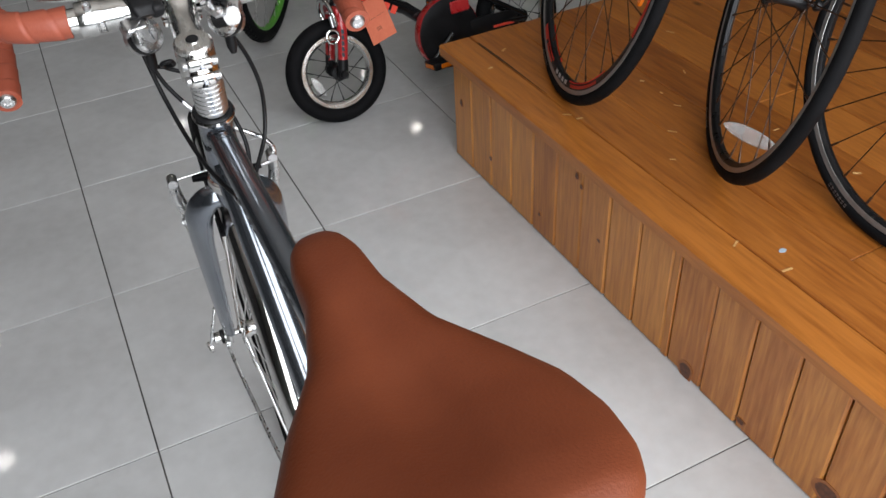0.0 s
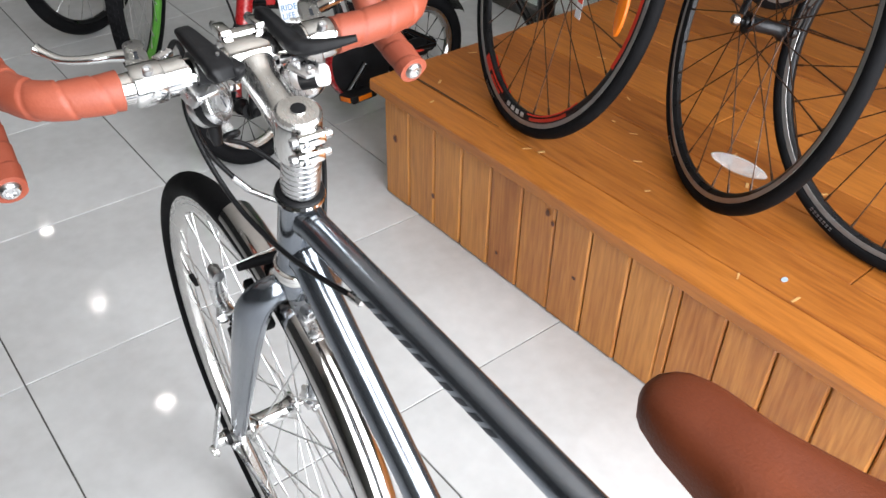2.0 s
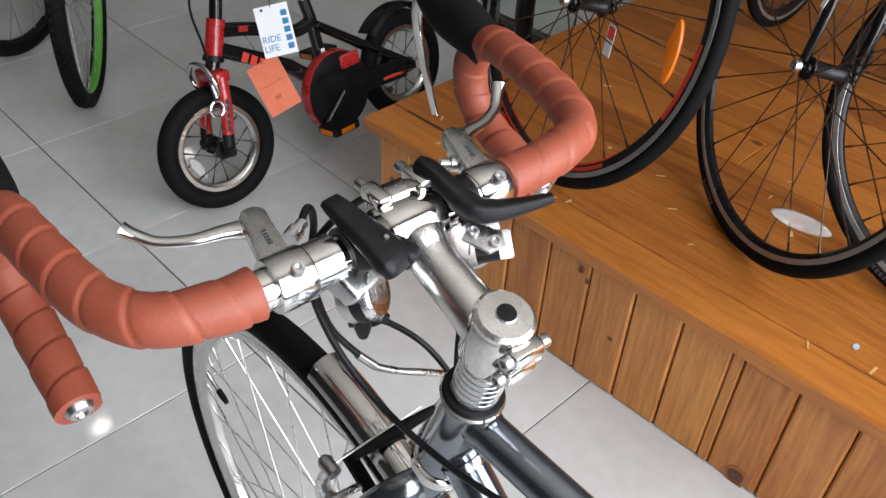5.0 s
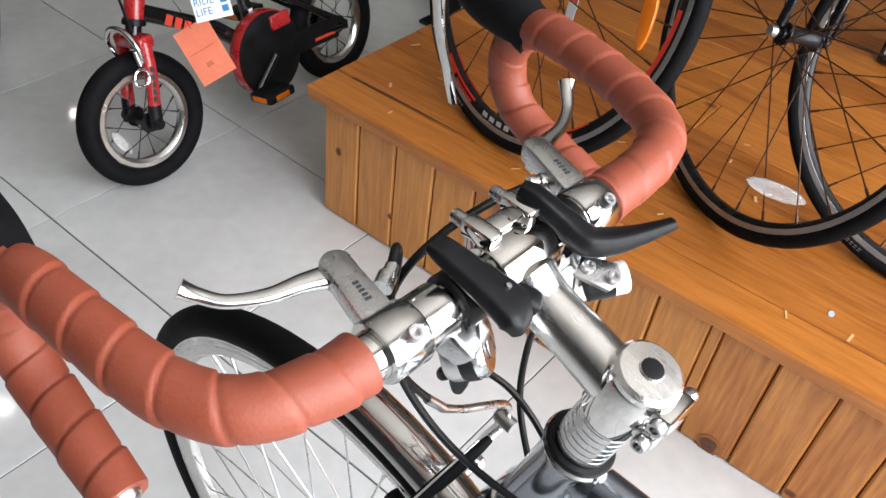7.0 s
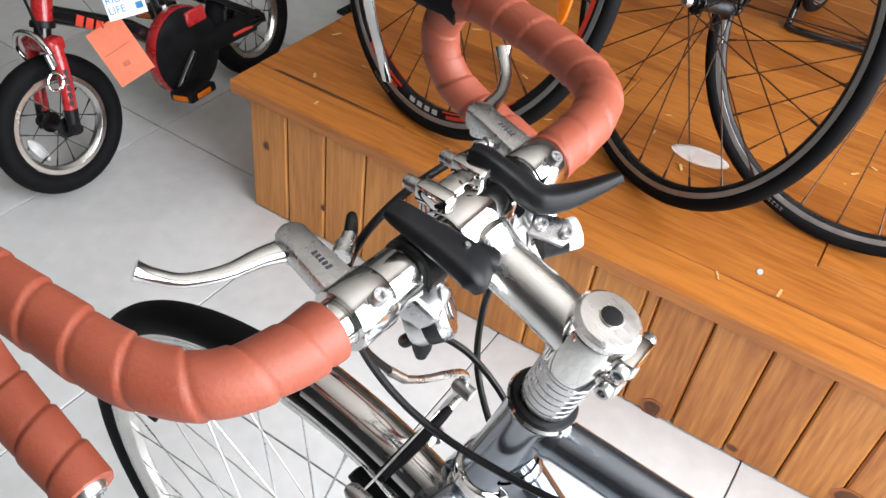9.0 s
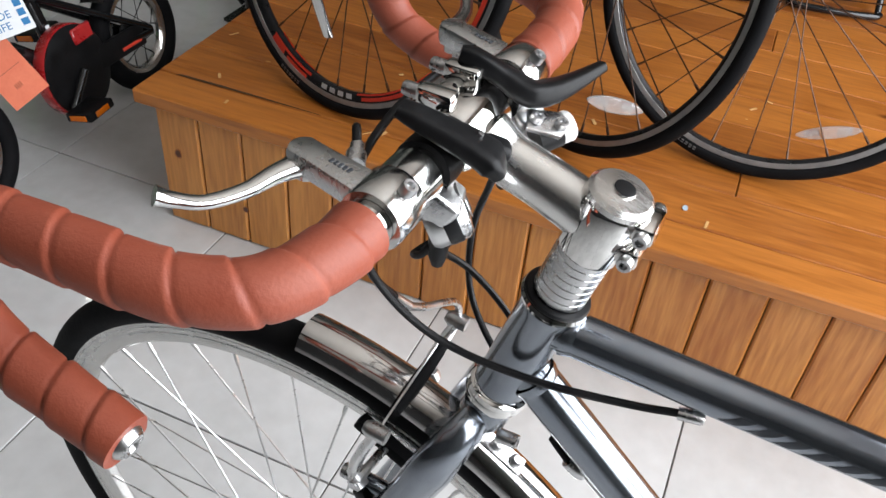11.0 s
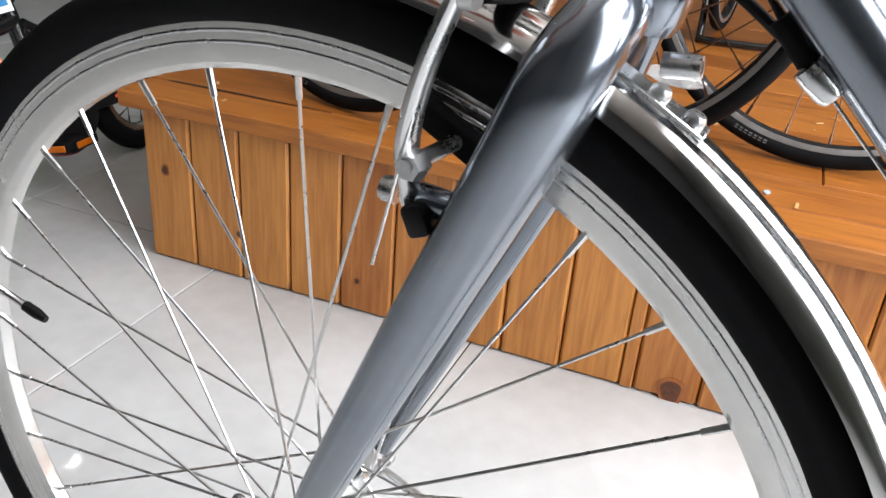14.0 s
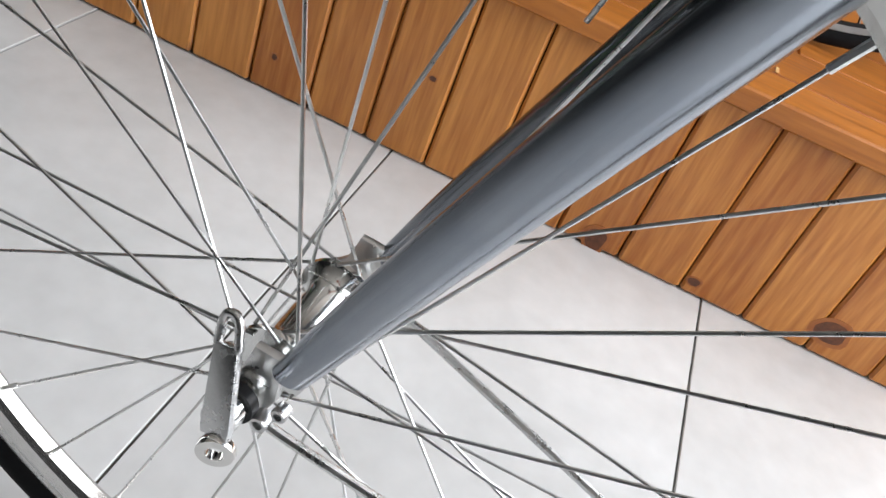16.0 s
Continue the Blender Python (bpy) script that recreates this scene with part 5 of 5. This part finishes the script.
part("guard_rim", turned([(0.092, -0.030), (0.102, -0.030), (0.1045, -0.026), (0.1045, -0.004), (0.103, 0.001), (0.092, 0.001)], KBB + Vector((0, -0.044, 0)), (0, -1, 0), 40, True), RED, guard_k, "red rim of the chain guard")
part("guard_tail", boxed((0.0, -0.007, -0.028), (0.215, 0.007, 0.028), Matrix.Translation(KBB + Vector((0.03, -0.046, -0.004))) @ pose(0, 0, 0, 0, 3, 0), 0.006, 2), BLACK_PLASTIC, guard_k)
part("guard_stripe", boxed((0.12, -0.0085, -0.004), (0.195, 0.0, 0.004), Matrix.Translation(KBB + Vector((0.03, -0.046, -0.014))) @ pose(0, 0, 0, 0, 3, 0), 0.001), RED_DECAL, guard_k, "red stripe")
part("guard_badge", boxed((-0.035, -0.0105, -0.018), (0.03, 0.0, 0.018), Matrix.Translation(KBB + Vector((0.045, -0.047, 0.07))), 0.004), RED, guard_k)
for sy, dx, dz in ((-1, -0.074, -0.060), (1, 0.074, 0.060)):
    p1 = KBB + Vector((dx, sy * 0.062, dz))
    crank = part("crank", tube([tuple(KBB + Vector((0, sy * 0.062, 0))), tuple(p1)], 0.0095, 12), BLACK_GLOSS, kid)
    ped = part("pedal", boxed((-0.042, -0.034, -0.011), (0.042, 0.034, 0.011), Matrix.Translation(p1 + Vector((0, sy * 0.045, 0))), 0.005, 2), BLACK_PLASTIC, crank, "black plastic pedal")
    for q in (-1, 1):
        part("pedal_reflector", boxed((-0.0015, -0.022, -0.0065), (0.0015, 0.022, 0.0065), Matrix.Translation(p1 + Vector((q * 0.0425, sy * 0.045, 0))), 0.001), ORANGE, ped, "orange pedal reflector")
        part("pedal_reflector", boxed((-0.022, -0.0015, -0.0065), (0.022, 0.0015, 0.0065), Matrix.Translation(p1 + Vector((0, sy * 0.045 + q * 0.0345, 0))), 0.001), ORANGE, ped, "orange pedal reflector")
bm = bmesh.new()
rows = []
for i in range(19):
    a = radians(20 + 115 * i / 18)
    rows.append([bm.verts.new((0.632 + r * math.cos(a), y, KR + r * math.sin(a))) for r, y in ((0.158, -0.034), (0.168, -0.026), (0.171, 0), (0.168, 0.026), (0.158, 0.034))])
fs = [bm.faces.new((p[k], p[k + 1], q[k + 1], q[k])) for p, q in zip(rows, rows[1:]) for k in range(4)]
bmesh.ops.solidify(bm, geom=fs, thickness=0.002)
part("rear_mudguard", bm, BLACK_GLOSS, kid, "glossy black rear mudguard")
part("front_flap", plate([(0, 0), (0.05, -0.012), (0.012, 0.045)], 0.002, Matrix.Translation((0.105, 0.03, 0.20)) @ pose(0, 0, 0, 90, 0, 0)), BLACK_PLASTIC, kid, "pointed black flap")
part("kickstand", tube([(0.56, 0.05, 0.14), (0.66, 0.12, 0.032)], 0.007, 10), BLACK_GLOSS, kid)
part("kickstand_foot", boxed((-0.03, -0.016, -0.006), (0.04, 0.016, 0.006), Matrix.Translation((0.675, 0.125, 0.034)) @ pose(0, 0, 0, 12.5, 15, 30), 0.003), BLACK_PLASTIC, kid)


# shop tags that hang at the child's bicycle
def hang_tag(name, at, m, w, h, material, label):
    t = root(name, Matrix.Translation(at) @ m, label, "tag")
    part("card", plate([(-w / 2, -h / 2), (w / 2, -h / 2), (w / 2, h / 2), (-w / 2, h / 2)], 0.0008, None), material, t, smooth=False)
    part("cord", tube(smooth_line([(0, h / 2 - 0.006, 0.001), (0.002, h / 2 + 0.03, 0.004), (0.0, h / 2 + 0.07, 0.012)], 4), 0.0007, 5), BLACK_PLASTIC, t)
    return t


def letters(text, size, material, parent, m, name="print"):
    cu = bpy.data.curves.new(name, "FONT")
    cu.body, cu.size, cu.extrude = text, size, 0.0001
    ob = new("lettering_source", cu)
    me = bpy.data.meshes.new_from_object(ob.evaluated_get(bpy.context.evaluated_depsgraph_get()))
    bpy.data.objects.remove(ob)
    me.materials.clear()
    me.materials.append(material)
    o = new(name, me)
    o.parent = parent
    o.matrix_basis = m
    return o


white_tag = hang_tag("shop_tag", (0.345, 0.335, 0.475), pose(0, 0, 0, 62, -14, -38), 0.072, 0.104, CARD_WHITE, "white shop tag with blue print hanging on the bicycle")
letters("RIDE\nLIFE", 0.019, BLUE_INK, white_tag, Matrix.Translation((-0.033, -0.022, 0.0007)))
bm = bmesh.new()
for k in range(5):
    block(bm, (0.018, -0.042 + 0.017 * k, 0.0004), (0.031, -0.030 + 0.017 * k, 0.0008))
part("brand_mark", bm, BLUE_INK, white_tag, "blue mark shown as bars", smooth=False)
part("dot", turned([(0, 0.0009), (0.003, 0.0009), (0.003, 0.0004), (0, 0.0004)], (-0.02, 0.045, 0)), LETTER_DARK, white_tag)
coral_tag = hang_tag("price_tag", (0.355, 0.375, 0.325), pose(0, 0, 0, 60, -32, -38), 0.080, 0.118, CARD_CORAL, "coral card price tag hanging on the bicycle")
bm = bmesh.new()
for k in range(4):
    block(bm, (-0.032, 0.006 - 0.001 * k, 0.0004), (-0.032 + 0.06, 0.0066 - 0.001 * k + 0.0002, 0.0007)) if k == 0 else None
    block(bm, (-0.01 + 0.004 * k, -0.03, 0.0004), (-0.0085 + 0.004 * k, -0.02, 0.0007))
part("ruled_line", bm, TAPE_EDGE, coral_tag, "faint ruled lines", smooth=False)


# ---- bicycles farther back ----
def back_bicycle(x, y, heading, lean, rim, label, tail, knobby=True):
    m = wheel_pose(x, y, 0.335, heading, lean)
    base = Matrix.Translation((x, y, 0))
    b = root("city_bicycle", base, label, "bicycle", "bicycles at the back of the shop")
    loc = base.inverted() @ m
    hub = wheel(b, "front_wheel", loc, 0.335, 0.308, 0.286, 0.026, 0.0215, 28, 0.04, 0.024, 0.0012, (rim, RUBBER, SPOKE_STEEL, BLACK_ALLOY), 0.1, track=False, label="wheel hub")
    if knobby:
        bm = bmesh.new()
        for k in range(90):
            a = 2 * math.pi * k / 90
            for q in (-0.010, 0.0, 0.010):
                aa = a + (0.035 if q == 0.0 else 0)
                block(bm, (q - 0.0035, -0.006, -0.002), (q + 0.0035, 0.006, 0.0022), Matrix.Rotation(aa, 4, "X") @ Matrix.Translation((0, 0, 0.3352 - abs(q) * 0.24)))
        tagged(part("tread_knobs", bm, RUBBER, hub, "small tread blocks", smooth=False), kind="stuff")
    up = loc.to_3x3() @ Vector((0, 0, 1))
    sid = loc.to_3x3() @ Vector((1, 0, 0))
    c = loc.translation
    crown = c + up * 0.38
    for sx in (-1, 1):
        part("fork_blade", tube([crown + sid * sx * 0.04, c + sid * sx * 0.055], 0.013, 12), rim if rim is GREEN else BLACK_GLOSS, b)
        part("axle_nut", turned([(0, 0), (0.009, 0), (0.009, 0.012), (0.004, 0.012), (0.004, 0.02), (0, 0.02)], c + sid * sx * 0.058, sid * sx, 10), BOLT, b)
    part("fork_crown", tube([crown - sid * 0.045, crown + sid * 0.045], 0.016, 12), BLACK_GLOSS, b)
    part("head_tube", tube([crown, crown + up * 0.2], 0.02, 14), BLACK_GLOSS, b)
    tv = Vector((tail[0], tail[1], 0)).normalized()
    bb = Vector((0, 0, 0.28)) + tv * 0.6
    seat = bb + tv * 0.15 + Vector((0, 0, 0.45))
    rear = Vector((0, 0, 0.335)) + tv * 1.02
    part("down_tube", tube([crown + up * 0.05, bb], 0.019, 12), BLACK_GLOSS, b)
    part("top_tube", tube([crown + up * 0.16, seat], 0.016, 12), BLACK_GLOSS, b)
    part("seat_tube", tube([bb, seat], 0.016, 12), BLACK_GLOSS, b)
    part("chain_stay", tube([bb, rear], 0.012, 12), BLACK_GLOSS, b)
    part("seat_stay", tube([seat, rear], 0.01, 12), BLACK_GLOSS, b)
    sn = tv.cross(Vector((0, 0, 1)))
    rm = Matrix((sn, tv, Vector((0, 0, 1)))).transposed().to_4x4()
    rm.translation = rear
    wheel(b, "rear_wheel", rm, 0.335, 0.308, 0.286, 0.026, 0.0215, 28, 0.04, 0.024, 0.0012, (rim, RUBBER, SPOKE_STEEL, BLACK_ALLOY), 0.2, track=False, label="wheel hub")
    return b


back_bicycle(0.275, 1.16, 57.0, 3.0, GREEN, "black bicycle with bright green rims and knobbly tyres at the back", (0.35, 1.0))
back_bicycle(0.25, 1.56, 35.0, 0.5, BLACK_ALLOY, "black bicycle with black rims standing behind the green-rimmed one", (0.2, 1.0), False)
back_bicycle(1.30, 1.55, 15.0, 0.5, GREEN, "black bicycle with green rims standing behind the child's bicycle", (1.0, 0.35), False)
back_bicycle(2.05, 1.30, 40.0, 0.5, GREEN, "black bicycle with green rims standing behind the glass", (0.8, 0.8), False)

# repair stand: an upright post with a slanting strut
rs = root("display_stand", Matrix.Translation((1.36, 0.50, 0)), "black steel display stand with a slanting strut on the floor", "stand")
part("post", tube([(0, 0, 0), (0.01, 0.02, 1.2)], 0.03, 16), BLACK_GLOSS, rs)
part("strut", tube([(0.02, 0.05, 0.03), (-0.02, 0.62, 0.62)], 0.014, 12), BLACK_GLOSS, rs)
part("foot", boxed((-0.07, -0.07, 0), (0.07, 0.07, 0.012), None, 0.003), BLACK_GLOSS, rs)
part("pivot_bolt", bolt(0.014, 0.02, (-0.035, 0.6, 0.6), (-1, 0, 0)), BOLT, rs)

# glass partition with a dark sill
gp = tagged(root("glass_partition", Matrix.Translation((1.53, 0.0, 0)), "clear glass partition on a dark sill", "partition"), kind="structure")
part("sill", boxed((-0.02, 0.42, 0.0), (0.02, 0.95, 0.045), None, 0.003), GROUT, gp)
pane = part("pane", boxed((-0.004, 0.43, 0.045), (0.004, 0.935, 2.3)), GLASS, gp, smooth=False)
pane.visible_shadow = False
part("edge_strip", boxed((-0.012, 0.93, 0.045), (0.012, 0.95, 2.3), None, 0.002), PLASTER, gp)


# ---- floor tiles ----
floor = tagged(new("floor", mesh_of("floor", boxed((-4.7, -2.7, -0.08), (4.8, 8.5, -0.0035)), GROUT, False)), "glossy pale grey porcelain floor tiles with dark joints", "floor", kind="structure")
TX, TY = 0.5135, 0.5
tile = mesh_of("tile", boxed((-TX / 2 + 0.0015, -TY / 2 + 0.0015, -0.008), (TX / 2 - 0.0015, TY / 2 - 0.0015, 0.0), None, 0.0009), TILE, False)
rt = random.Random(3)
rest = bmesh.new()
for ix in range(-8, 10):
    for iy in range(-5, 17):
        cx, cy = -0.4985 + TX * (ix + 0.5), TY * (iy + 0.5)
        if -2 <= ix <= 4 and -4 <= iy <= 8:
            t = new("tile", tile)
            t.parent = floor
            t.matrix_basis = Matrix.Translation((cx, cy, rt.uniform(-0.0003, 0.0))) @ pose(0, 0, 0, rt.uniform(-0.03, 0.03), rt.uniform(-0.03, 0.03), 0)
        else:
            block(rest, (cx - TX / 2 + 0.002, cy - TY / 2 + 0.002, -0.008), (cx + TX / 2 - 0.002, cy + TY / 2 - 0.002, 0.0))
far_tiles = part("tile_field", rest, TILE, floor, "the farther floor tiles", smooth=False)
tagged(far_tiles, kind="stuff")
